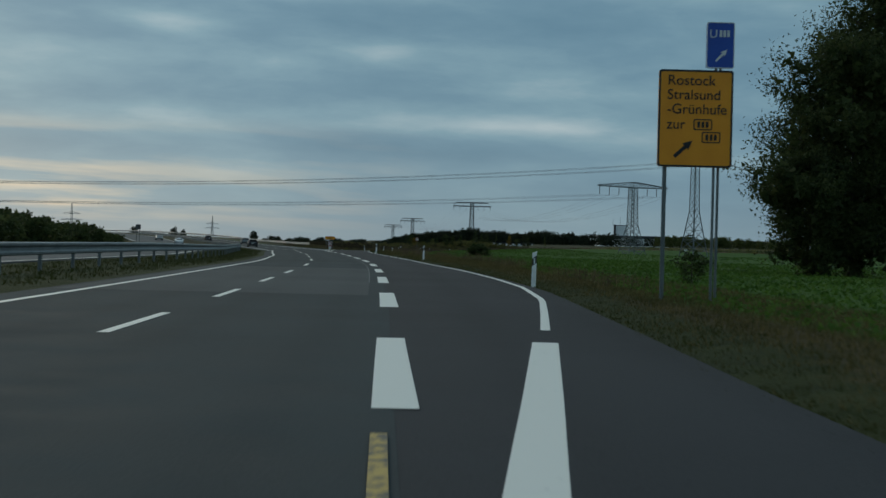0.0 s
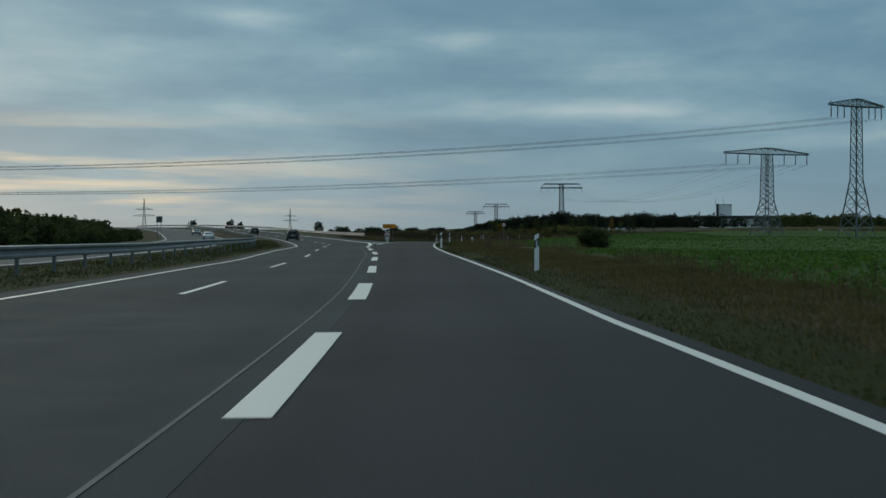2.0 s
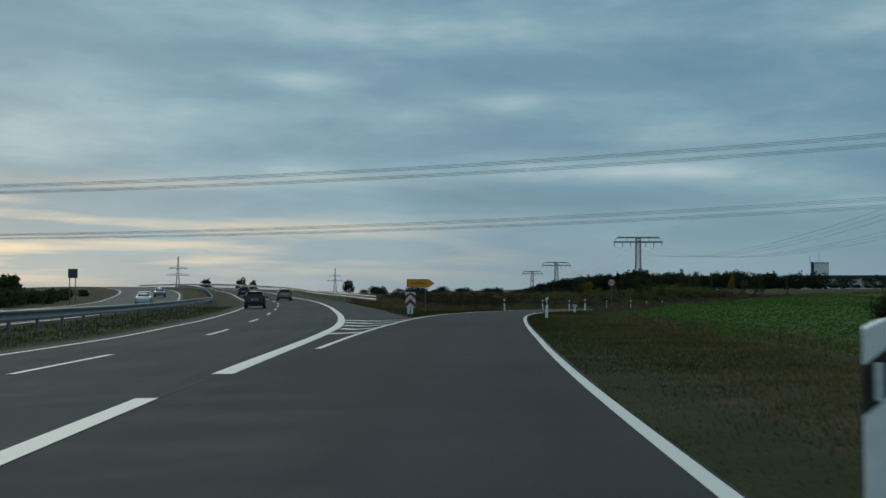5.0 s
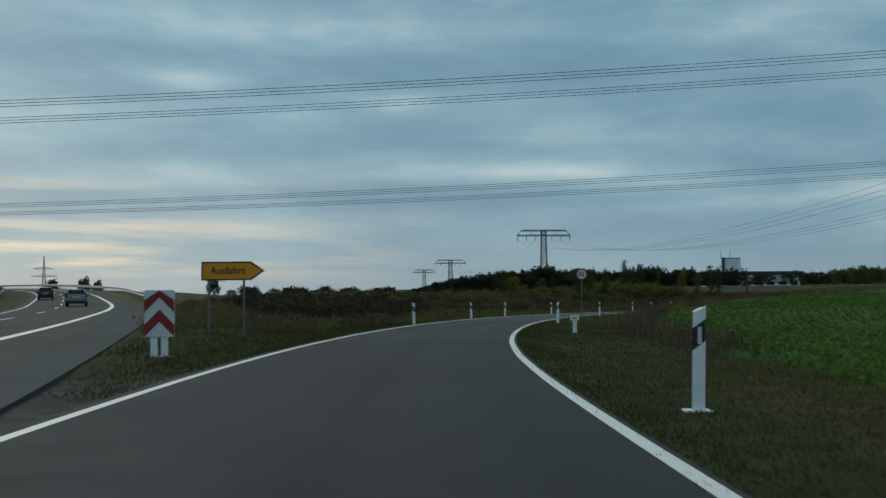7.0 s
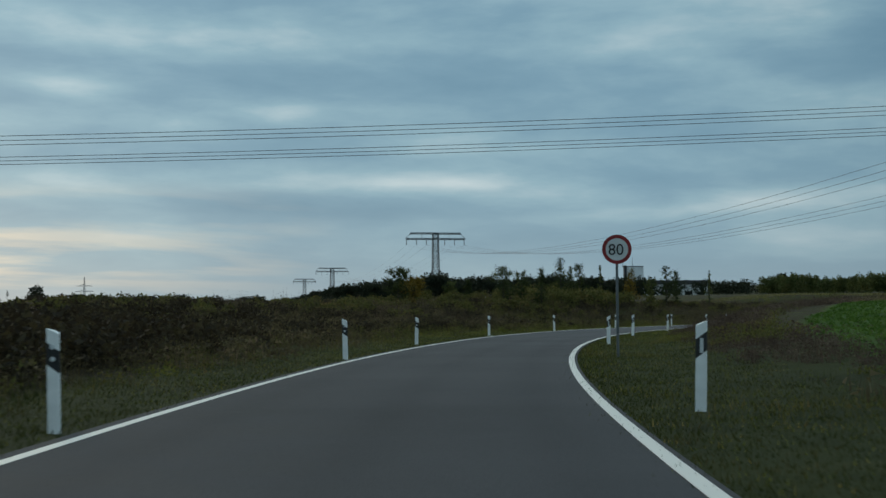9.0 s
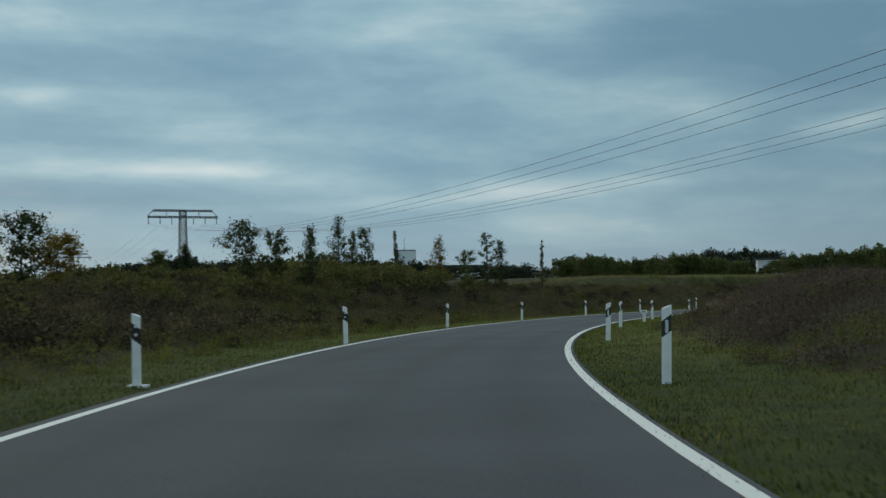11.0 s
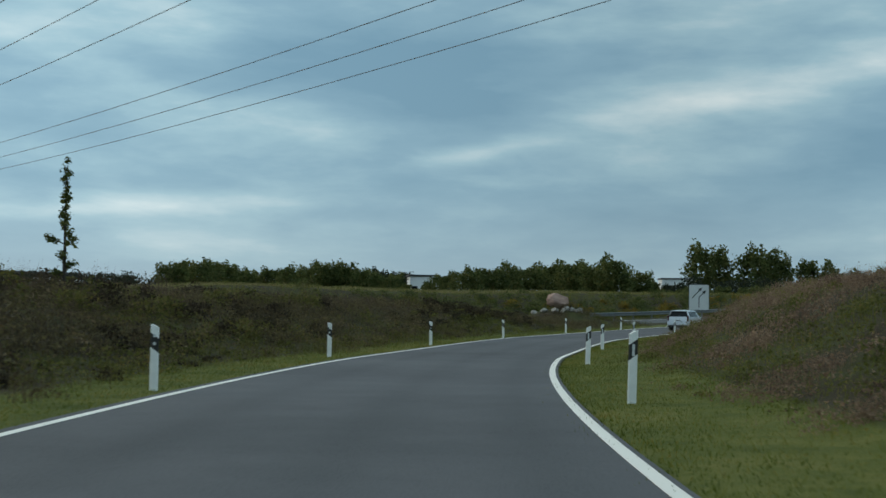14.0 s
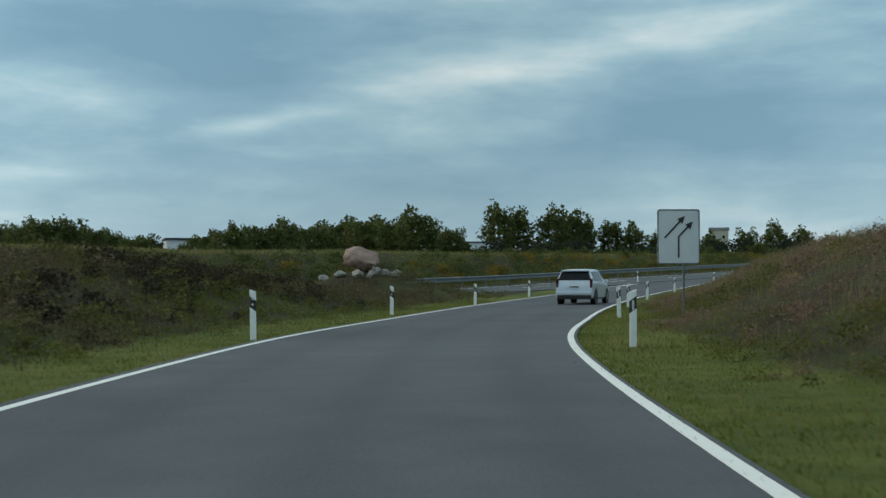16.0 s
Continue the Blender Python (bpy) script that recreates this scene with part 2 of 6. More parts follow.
class Track:
    """A line on the ground, by running length s and offset to the right of it."""

    def __init__(self, points, start=0.0, step=2.0, fall=((0, 0), (1, 0))):
        self.line, self.run, self.way = spline(points, step)
        self.run = self.run + start
        self.fall = np.array(fall, float).T

    def drop(self, s, off):
        """How far the crossfall lowers the left side."""
        return np.interp(s, *self.fall) * np.clip(off, -8.5, 0)

    def at(self, s, off=0.0, lift=0.0):
        x, y, z, dx, dy = (np.interp(s, self.run, a) for a in (*self.line.T, *self.way.T))
        n = np.hypot(dx, dy)
        return np.stack([x + off * dy / n, y - off * dx / n, z + lift + self.drop(s, off)], -1)

    def heading(self, s):
        dx, dy = np.interp(s, self.run, self.way[:, 0]), np.interp(s, self.run, self.way[:, 1])
        return math.degrees(math.atan2(dx, dy))

    def near(self, x, y):
        """s, offset and height of the nearest place for arrays of points."""
        x, y = np.asarray(x, float).ravel(), np.asarray(y, float).ravel()
        s, off, z = np.empty(len(x)), np.empty(len(x)), np.empty(len(x))
        for i in range(0, len(x), 20000):
            a, b = x[i:i + 20000, None], y[i:i + 20000, None]
            j = ((a - self.line[:, 0]) ** 2 + (b - self.line[:, 1]) ** 2).argmin(1)
            dx, dy = x[i:i + 20000] - self.line[j, 0], y[i:i + 20000] - self.line[j, 1]
            along = dx * self.way[j, 0] + dy * self.way[j, 1]
            s[i:i + 20000] = self.run[j] + along
            side = dx * self.way[j, 1] - dy * self.way[j, 0]
            far = np.hypot(dx, dy)
            end = (j == 0) | (j == len(self.line) - 1)
            off[i:i + 20000] = np.where(end, np.copysign(far, side), side)
            z[i:i + 20000] = np.interp(s[i:i + 20000], self.run, self.line[:, 2])
        return s, off, z + self.drop(s, off)


# the line that the car drives, on the asphalt
ROUTE = [(0.00, -0.00, -0.041), (0.86, 13.57, -0.034), (1.55, 27.15, -0.024), (2.06, 40.69, -0.015), (2.37, 54.20, -0.002), (2.48, 67.61, 0.012),
         (2.40, 80.90, 0.029), (2.17, 94.04, 0.051), (1.85, 107.03, 0.076), (1.47, 119.86, 0.102), (1.11, 132.53, 0.124), (0.82, 145.04, 0.139),
         (0.67, 157.39, 0.144), (0.70, 169.59, 0.136), (0.95, 181.62, 0.115), (1.44, 193.48, 0.081), (2.20, 205.18, 0.032), (3.28, 216.74, -0.031),
         (4.72, 228.16, -0.105), (6.54, 239.45, -0.187), (8.76, 250.60, -0.274), (11.42, 261.60, -0.365), (14.55, 272.45, -0.458), (18.15, 283.05, -0.547),
         (22.32, 293.36, -0.641), (27.02, 303.35, -0.741), (32.23, 313.10, -0.844), (37.88, 322.57, -0.947), (44.00, 331.78, -1.046), (50.56, 340.71, -1.139),
         (57.53, 349.38, -1.229), (64.85, 357.71, -1.318), (72.60, 365.67, -1.409)]
RAMP = Track([(-2.4, -30, -0.04)] + ROUTE + [(89.6, 381.4, -1.45), (102.6, 391.1, -1.45), (119.1, 402.1, -1.38), (140.7, 414.5, -1.15),
             (163.5, 424.7, -0.55), (187.1, 432.8, 0.15), (235.4, 445.8, 1.5), (284.0, 457.5, 2.7), (380.0, 472.0, 4.3)], start=-30.1)
MWAY = Track([(-0.9, -40, -0.04), (0.32, 8.4, -0.03), (0.7, 22, -0.02), (0.96, 35.6, -0.01), (1.17, 50, 0), (1.22, 62, 0), (1.07, 75, 0.02),
              (0.6, 88.4, 0.04), (0.08, 100.4, 0.06), (-0.52, 115, 0.08), (-1.4, 128, 0.11), (-2.7, 148, 0.13), (-3.95, 169.9, 0.13),
              (-5.6, 184.3, 0.12), (-8.0, 203, 0.12), (-13.0, 237, 0.2), (-19.6, 276, 0.38), (-28.4, 315, 0.75), (-39, 357, 1.5), (-53, 400, 2.2),
              (-77, 460, 3.0), (-112, 530, 3.3), (-165, 610, 2.8), (-240, 700, 1.5)], start=-40.0,
             fall=((60, 0), (110, 0.032), (150, 0.04), (300, 0.04), (380, 0)))
ROAD2 = Track([(20, 405, -1.6), (70, 418.0, -1.5), (100, 424.6, -1.3), (139.6, 433, -1.0), (182, 442.3, 0.1), (225, 451, 1.25), (300, 464, 3.0), (420, 481, 5.0)])

RIGHT_LINE = [(-30, -2.3), (0, 0.0), (6, 0.5), (15, 1.43), (27, 2.63), (35, 2.98), (43, 2.95), (53, 2.75), (62, 2.45), (70, 2.12), (78, 2.0), (86, 1.9), (94, 1.77),
              (102, 1.66), (115, 1.5), (131, 1.46), (148, 1.58), (165, 1.78), (174, 1.78), (182, 1.73), (190, 1.64), (198, 1.52), (206, 1.44), (214, 1.44), (222, 1.49),
              (234, 1.6), (262, 1.78), (278, 1.88), (286, 1.89), (294, 1.86), (302, 1.81), (318, 1.72), (334, 1.64), (350, 1.61), (366, 1.61), (374, 1.64),
              (382, 1.69), (390, 1.77), (398, 1.89), (406, 2.04), (415, 2.2), (440, 2.5), (520, 2.5), (620, 2.5)]
LEFT_LINE = [(150, -2.85), (166, -3.1), (182, -3.32), (190, -3.43), (198, -3.51), (214, -3.59), (222, -3.57), (230, -3.52), (246, -3.47), (262, -3.49), (278, -3.55),
             (286, -3.64), (302, -3.87), (310, -3.97), (326, -4.08), (342, -4.09), (390, -4.1), (398, -4.02), (406, -3.92), (415, -3.82), (440, -3.75), (480, -3.7), (620, -3.7)]
RIGHT_EDGE = [(-30, 2.6), (0, 2.7), (10, 2.75), (20, 3.0), (32, 3.35), (45, 3.2), (60, 2.85), (75, 2.28), (93, 2.1), (117, 1.7), (131, 1.62), (148, 1.63)]


def along(table):
    s, off = np.array(table).T
    return lambda q: np.interp(q, s, off)


WEED_EDGE = [(232, 7.4), (250, 6.0), (275, 4.9), (305, 4.6), (340, 3.9), (560, 3.8)]
BROAD_LINE = [(140, 0.0), (150, 0.25), (170, 0.35), (184, 0.72), (203, 0.8), (237, 0.9), (276, 0.9), (315, 1.0), (357, 0.6), (420, 0.0)]
broad_line, weed_edge = along(BROAD_LINE), along(WEED_EDGE)
right_line, left_line = along(RIGHT_LINE), along(LEFT_LINE)
edge_early = along(RIGHT_EDGE)


def right_edge(s):
    return np.where(s < 148, edge_early(s), right_line(s) + 0.13)


def smooth(v, lo, hi):
    u = np.clip((v - lo) / (np.asarray(hi) - lo), 0, 1)
    return u * u * (3 - 2 * u)


def rough_ground(x, y, scale, seed):
    """Cheap rolling noise out of a few sine waves."""
    rng = np.random.RandomState(seed)
    z = 0
    for _ in range(7):
        a, ph, f = rng.uniform(0, 6.28), rng.uniform(0, 6.28), rng.uniform(0.6, 1.9) / scale
        z = z + np.sin((x * math.cos(a) + y * math.sin(a)) * f + ph)
    return z / 4.0


def ditch_line(x):
    return 186.0 + 0.05 * (x - 19)


def ground_height(x, y):
    shape = np.shape(x)
    x, y = np.ravel(x).astype(float), np.ravel(y).astype(float)
    s, off, zr = RAMP.near(x, y)
    ms, mo, zm = MWAY.near(x, y)
    rs, ro, z2 = ROAD2.near(x, y)
    left = np.where(s < 150, -2.0, left_line(s) - 1.9)
    right = right_edge(s) + 1.4
    dr = np.maximum(0, np.maximum(left - off, off - right))
    dm = np.maximum(0, np.maximum(-29 - mo, mo - np.interp(ms, [172, 194], [0.8, 3.8])))
    d2 = np.maximum(0, np.maximum(-1.5 - ro, ro - 10.5))
    wr, wm, w2, wt = 1 / (dr + 0.15) ** 2, 1 / (dm + 0.15) ** 2, 1 / (d2 + 0.15) ** 2, 1 / 18.0 ** 2
    z = (wr * zr + wm * zm + w2 * z2 + wt * 0.0) / (wr + wm + w2 + wt)
    # banks beside the ramp
    up_left = np.interp(s, [205, 232, 262, 300, 335, 352, 375, 410, 432, 447, 460], [0.0, 0.15, 0.5, 0.95, 1.5, 1.55, 1.5, 1.4, 1.35, 1.0, 0.0])
    up_right = np.interp(s, [238, 262, 290, 330, 370, 410, 440, 500, 560], [0.0, 0.45, 0.9, 1.65, 2.2, 2.4, 2.2, 1.7, 1.0])
    clear = smooth(dm, 4, 16) * smooth(d2, 1.5, 12)
    z = z + up_left * smooth(left - off, 0.3, np.interp(s, [340, 400], [12.0, 7.5])) * (off < 0) * clear * (1 - 0.6 * smooth(-off, 28, 60))
    z = z + up_right * smooth(off - right, 0.4, 7.5) * (off > 0) * clear * (1 - 0.85 * smooth(off, 15, 34))
    z = z + np.interp(s, [120, 170], [0.12, 0.0]) * smooth(off - right_edge(s), 0.2, 1.7) * (off > 0) * smooth(40 - off, 0, 20)
    # the slope behind the far road, with a level top
    z = z + np.interp(rs, [0, 60, 120, 200, 300], [2.3, 2.5, 2.75, 2.5, 1.9]) * smooth(rs, 45, 95) * smooth(-ro, 4, 17) * smooth(ro, -900, -300) * (ro < 0)
    z = z + 0.021 * np.clip(-ro - 17, 0, 420) * smooth(rs, 215, 330) * (ro < 0)
    z = z + 1.6 * np.exp(-((x - 121.4) ** 2 + (y - 418.3) ** 2) / 14.0)
    # the field sinks towards a ditch that crosses it
    z = z - 1.45 * np.exp(-((y - ditch_line(x)) / 42.0) ** 2) * smooth(off, 5.5, 18) * smooth(260 - x, 0, 120)
    # gentle swells further off
    far = smooth(np.minimum(np.minimum(dr, dm), d2), 2.0, 14.0)
    z = z + far * 0.16 * rough_ground(x, y, 9.0, 3) + smooth(np.minimum(dr, dm), 0.4, 3) * 0.035 * rough_ground(x, y, 1.6, 5)
    z = z + smooth(np.hypot(x - 30, y - 200), 500, 1500) * 0.3 * rough_ground(x, y, 300.0, 8)
    # the road beds lie a little under the asphalt
    on_mway = ((mo > -7.2) & (mo < np.interp(ms, [186, 189.5, 194, 240, 300], [-0.2, 3.0, 3.5, 3.5, 3.0]))) | ((mo > -25.3) & (mo < -14.8))
    on_ramp = (off < right_edge(s) - 0.12) & np.where(s < 190.5, mo > -1.0, off > left_line(s) - 0.1) & (s < 619)
    on_main = (ro > 1.0) & (ro < 9.5)
    return (z - 0.08 * (on_ramp | on_main) - 0.03 * (on_mway & ~on_ramp) - 0.022).reshape(shape)


def mesh_of(name, verts, faces, mat=None, shade=False):
    me = bpy.data.meshes.new(name)
    me.from_pydata([tuple(v) for v in verts], [], [tuple(f) for f in faces])
    if mat:
        for m in (mat if isinstance(mat, (list, tuple)) else [mat]):
            me.materials.append(m)
    if shade:
        me.polygons.foreach_set("use_smooth", [True] * len(me.polygons))
    me.update()
    return me


def grid_faces(n, m):
    i = np.arange(n - 1)[:, None] * m + np.arange(m - 1)[None]
    return np.stack([i, i + m, i + m + 1, i + 1], -1).reshape(-1, 4)


def uneven(stops):
    """Grid lines from (place, spacing) pairs."""
    out = [stops[0][0]]
    while out[-1] < stops[-1][0]:
        out.append(out[-1] + np.interp(out[-1], *np.array(stops).T))
    return np.array(out)


def ribbon(name, track, s, left, right, lift, mat, cols=2, thick=0.05):
    """A strip along a track between two offsets, with skirts at its sides."""
    s = np.asarray(s, float)
    l, r = np.broadcast_to(left, s.shape), np.broadcast_to(right, s.shape)
    rows = [track.at(s, l, lift - thick)] + [track.at(s, l + (r - l) * c / (cols - 1), lift) for c in range(cols)] + [track.at(s, r, lift - thick)]
    v = np.stack(rows, 1).reshape(-1, 3)
    me = mesh_of(name, v, grid_faces(len(s), cols + 2), mat)
    where = np.stack([l] + [l + (r - l) * c / (cols - 1) for c in range(cols)] + [r], 1)
    for attr, values in (("across", where.ravel()), ("run", np.repeat(s, cols + 2))):
        me.attributes.new(attr, "FLOAT", "POINT").data.foreach_set("value", values.astype(np.float32))
    return me


def part(name, data, mat=None, parent=None, label=""):
    """One mesh object under a thing or part. data: a bmesh or a mesh."""
    if isinstance(data, bmesh.types.BMesh):
        me = bpy.data.meshes.new(name)
        data.to_mesh(me)
        data.free()
        data = me
    if mat and not data.materials:
        data.materials.append(mat)
    ob = new(name, data)
    if parent is not None:
        ob.parent = parent
    if label:
        ob["label"] = label
    return ob


def thing(name, m, label, category, group="", kind=""):
    e = new(name)
    e.empty_display_size = 0.3
    e.matrix_world = m
    return tagged(e, label, category, group, kind)


def box(bm, x0, x1, y0, y1, z0, z1, bevel=0.0):
    r = bmesh.ops.create_cube(bm, size=1.0, matrix=Matrix.LocRotScale(((x0 + x1) / 2, (y0 + y1) / 2, (z0 + z1) / 2), None, (x1 - x0, y1 - y0, z1 - z0)))
    if bevel:
        edges = {e for v in r["verts"] for e in v.link_edges}
        bmesh.ops.bevel(bm, geom=list(edges), offset=bevel, segments=2, affect="EDGES", profile=0.5)
    return r["verts"]


def rod(bm, a, b, r0, r1=None, sides=8):
    """A round bar from a to b."""
    a, b = Vector(a), Vector(b)
    d = b - a
    m = Matrix.Translation((a + b) / 2) @ d.to_track_quat("Z", "Y").to_matrix().to_4x4()
    bmesh.ops.create_cone(bm, cap_ends=True, segments=sides, radius1=r0, radius2=r0 if r1 is None else r1, depth=d.length, matrix=m)


def fresh():
    return bmesh.new()

# ---------------------------------------------------------------- ground
def build_ground():
    xs = uneven([(-3500, 500), (-600, 120), (-160, 12), (-60, 3.0), (-12, 1.1), (150, 1.3), (200, 3.0), (320, 14), (700, 90), (3500, 500)])
    ys = uneven([(-600, 200), (-80, 12), (-15, 1.5), (435, 1.5), (480, 4.0), (640, 16), (900, 60), (4200, 500)])
    gx, gy = np.meshgrid(xs, ys, indexing="ij")
    gz = ground_height(gx, gy)
    v = np.stack([gx, gy, gz], -1).reshape(-1, 3)
    me = mesh_of("ground", v, grid_faces(len(xs), len(ys)), None, True)
    s, off, zr = RAMP.near(v[:, 0], v[:, 1])
    ms, mo, zm = MWAY.near(v[:, 0], v[:, 1])
    rs, ro, z2 = ROAD2.near(v[:, 0], v[:, 1])
    start = np.interp(s, [-30, 30, 54, 71, 108, 160, 197, 209, 232], [4.9, 5.2, 5.3, 6.5, 7.5, 7.4, 5.2, 5.6, 5.7])
    start = start + np.interp(s, [232, 262, 300, 620], [0.0, 2.5, 6.5, 9.0])
    crop = smooth(off - start, -0.4, 0.5) * smooth(640 - s, 0, 6) * (off > 0) * smooth(mo, 3, 5) * smooth(ro, 14, 20)
    crop = crop * (1 - np.exp(-((v[:, 1] - ditch_line(v[:, 0])) / 2.2) ** 2) * smooth(v[:, 0], 12, 20) * smooth(110 - v[:, 0], 0, 30))
    dirt = np.exp(-(((v[:, 0] + 2.4) / 1.6) ** 2 + ((v[:, 1] - 195.5) / 4.5) ** 2)) * 1.3
    scrub = np.maximum(smooth(-off, 5.4, 7.4) * (off < 0), smooth(off - weed_edge(s), 0.1, 1.3) * (off > 0) * smooth(s, 248, 275) * (1 - crop)) * smooth(s, 205, 250) * smooth(np.abs(mo - 0), 3, 9)
    scrub = np.maximum(scrub, smooth(-ro, 3, 8) * smooth(ro, -30, -24) * (ro < 0) * 0.55 * smooth(rs, -5, 10))
    scrub = np.maximum(scrub, 0.6 * smooth(-mo, 29, 36))
    dry = smooth(off - right_edge(s), 0.5, 1.9) * smooth(235 - s, 0, 70) * (off > 0)
    for name, values in (("crop", crop), ("scrub", scrub * (1 - crop)), ("dry", dry * (1 - crop)), ("dull", np.interp(s, [240, 262, 300, 345], [1.0, 0.72, 0.5, 0.0])), ("dirt", dirt)):
        a = me.attributes.new(name, "FLOAT", "POINT")
        a.data.foreach_set("value", values.astype(np.float32))

    def build(k, b):
        p = place(k)
        big, mid, fine = noise_at(k, p, 0.12, 5.0), noise_at(k, p, 1.3, 5.0, 0.65), noise_at(k, p, 22.0, 4.0, 0.7)
        f = k.math("ADD", k.math("MULTIPLY", big, 0.35), k.math("ADD", k.math("MULTIPLY", mid, 0.4), k.math("MULTIPLY", fine, 0.25)))
        grass = k.ramp(f, [(0.36, (0.046, 0.068, 0.013)), (0.50, (0.108, 0.124, 0.028)), (0.66, (0.205, 0.185, 0.056))])
        straw = k.ramp(f, [(0.36, (0.036, 0.030, 0.013)), (0.52, (0.072, 0.056, 0.026)), (0.66, (0.120, 0.092, 0.046))])
        patch = noise_at(k, p, 0.3, 6.0, 0.7)
        brown = k.ramp(k.math("ADD", k.math("MULTIPLY", patch, 0.6), k.math("MULTIPLY", f, 0.4)),
                       [(0.36, (0.024, 0.020, 0.012)), (0.46, (0.050, 0.040, 0.024)), (0.54, (0.050, 0.054, 0.018)), (0.66, (0.105, 0.105, 0.036))])
        green = k.ramp(f, [(0.36, (0.026, 0.060, 0.009)), (0.52, (0.048, 0.100, 0.014)), (0.66, (0.076, 0.134, 0.022))])
        wob = k.math("MULTIPLY", k.math("SUBTRACT", mid, 0.5), 0.7)

        def mask(name):
            a = k.add("ShaderNodeAttribute")
            a.attribute_name = name
            return k.ramp(k.math("ADD", a.outputs["Fac"], wob), [(0.35, 0.0), (0.65, 1.0)])
        olive = k.ramp(f, [(0.36, (0.016, 0.023, 0.007)), (0.50, (0.032, 0.042, 0.011)), (0.66, (0.064, 0.066, 0.023))])
        colour = k.mix(mask("dull"), grass, olive)
        colour = k.mix(mask("dry"), colour, straw)
        colour = k.mix(mask("scrub"), colour, brown)
        colour = k.mix(mask("crop"), colour, green)
        colour = k.mix(mask("dirt"), colour, k.ramp(f, [(0.36, (0.034, 0.031, 0.028)), (0.66, (0.15, 0.135, 0.115))]))
        k.join(colour, b, "Base Color")
        bump(k, b, k.math("ADD", fine, mid), 0.8, 0.06)
    me.materials.append(material("meadow", build, 0.95, spec=0.15))
    return tagged(new("ground", me), "rough grass verges, brown scrub banks and a green crop field", "ground", kind="structure")


build_ground()


# ---------------------------------------------------------------- asphalt and markings
def structure(name, me, label, category):
    return tagged(new(name, me), label, category, kind="structure")


LIFT = 0.0
s_exit = np.append(np.arange(-28, 192.1, 2.0), 193.0)
mx = RAMP.near(*MWAY.at(np.arange(-30, 230, 1.0))[:, :2].T)
lane_gap = np.interp(s_exit, mx[0], mx[1])
lane_gap_at = lambda s: np.interp(s, mx[0], mx[1])
mway_height = MWAY.at(np.arange(-30, 230, 1.0))[:, 2]


def wedge_rise(s, off):
    """How far the paved wedge rises from the ramp's level to the motorway's."""
    s, off = np.asarray(s, float), np.asarray(off, float)
    left = np.minimum(lane_gap_at(s), 0) - 0.1
    share = np.clip((off - left) / (right_edge(s) - left), 0, 1)
    return (np.interp(s, mx[0], mway_height) - RAMP.at(s)[..., 2]) * (1 - share) * np.interp(s, [193, 215], [1.0, 0.0])


def settle(me):
    n = len(me.vertices)
    s, off, co = np.empty(n, np.float32), np.empty(n, np.float32), np.empty(3 * n, np.float32)
    me.attributes["run"].data.foreach_get("value", s)
    me.attributes["across"].data.foreach_get("value", off)
    me.vertices.foreach_get("co", co)
    co[2::3] += wedge_rise(s, off)
    me.vertices.foreach_set("co", co)
    me.update()
    return me


exit_mesh = ribbon("exit_road", RAMP, s_exit, np.minimum(lane_gap, 0) - 0.1, right_edge(s_exit), LIFT, M_RAMP, 5, 0.12)
structure("exit_road", settle(exit_mesh), "dark grey worn asphalt of the exit lane", "road")
s_ramp = np.arange(193, 620.1, 2.0)
structure("slip_road", settle(ribbon("slip_road", RAMP, s_ramp, np.maximum(left_line(s_ramp) - 0.22, -4.6), right_edge(s_ramp), LIFT, M_RAMP, 5, 0.12)),
          "smooth dark grey asphalt slip road curving to the right", "road")
s_m = np.concatenate([np.arange(-44, 172, 4.0), np.arange(172, 200, 1.0), np.arange(200, 800, 4.0)])
structure("motorway", ribbon("motorway", MWAY, s_m, -7.3, np.maximum(broad_line(s_m), np.interp(s_m, [0, 187.5, 189.5, 194, 240, 300], [0.0, 0.0, 3.6, 3.95, 3.9, 3.4])), 0.003, M_MWAY, 5, 0.12),
          "bluish grey two-lane motorway carriageway with light patches", "road")
structure("motorway_opposite", ribbon("motorway_opposite", MWAY, s_m, -25.5, -14.6, 0.02, M_OPPOSITE, 4, 0.12), "pale grey opposite carriageway behind the median", "road")
s_2 = np.arange(0, 400, 4.0)
structure("main_road", ribbon("main_road", ROAD2, s_2, 0.9, 9.6, 0.006, asphalt("pale_asphalt", (0.085, 0.092, 0.096), (0.150, 0.158, 0.160), 0.4), 4, 0.12), "pale grey main road that the slip road joins", "road")

M_PATCH = asphalt("coarse_asphalt", (0.040, 0.050, 0.052), (0.105, 0.118, 0.118), 0.7)
structure("asphalt_patch", ribbon("asphalt_patch", MWAY, np.arange(27, 57, 2.0), -7.1, -0.40, 0.006, M_PATCH, 4, 0.003), "coarser pale asphalt patch on the motorway lanes", "road")
M_SEAM = mottled("seam_filler", (0.060, 0.070, 0.074), (0.12, 0.13, 0.135), 2.0, 40.0, 0.8, bump_by=0.0)
MARK = 0.005


def line_on(name, track, s0, s1, off, width, label, lift=MARK, mat=None, step=1.5, parent=None):
    s = np.linspace(s0, s1, max(2, int((s1 - s0) / step) + 1))
    o = off(s) if callable(off) else np.full(len(s), float(off))
    me = ribbon(name, track, s, o - width / 2, o + width / 2, lift, mat or M_LINE, 2, 0.004)
    if track is RAMP:
        settle(me)
    if parent is not None:
        return part(name, me, parent=parent)
    return structure(name, me, label, "road marking")


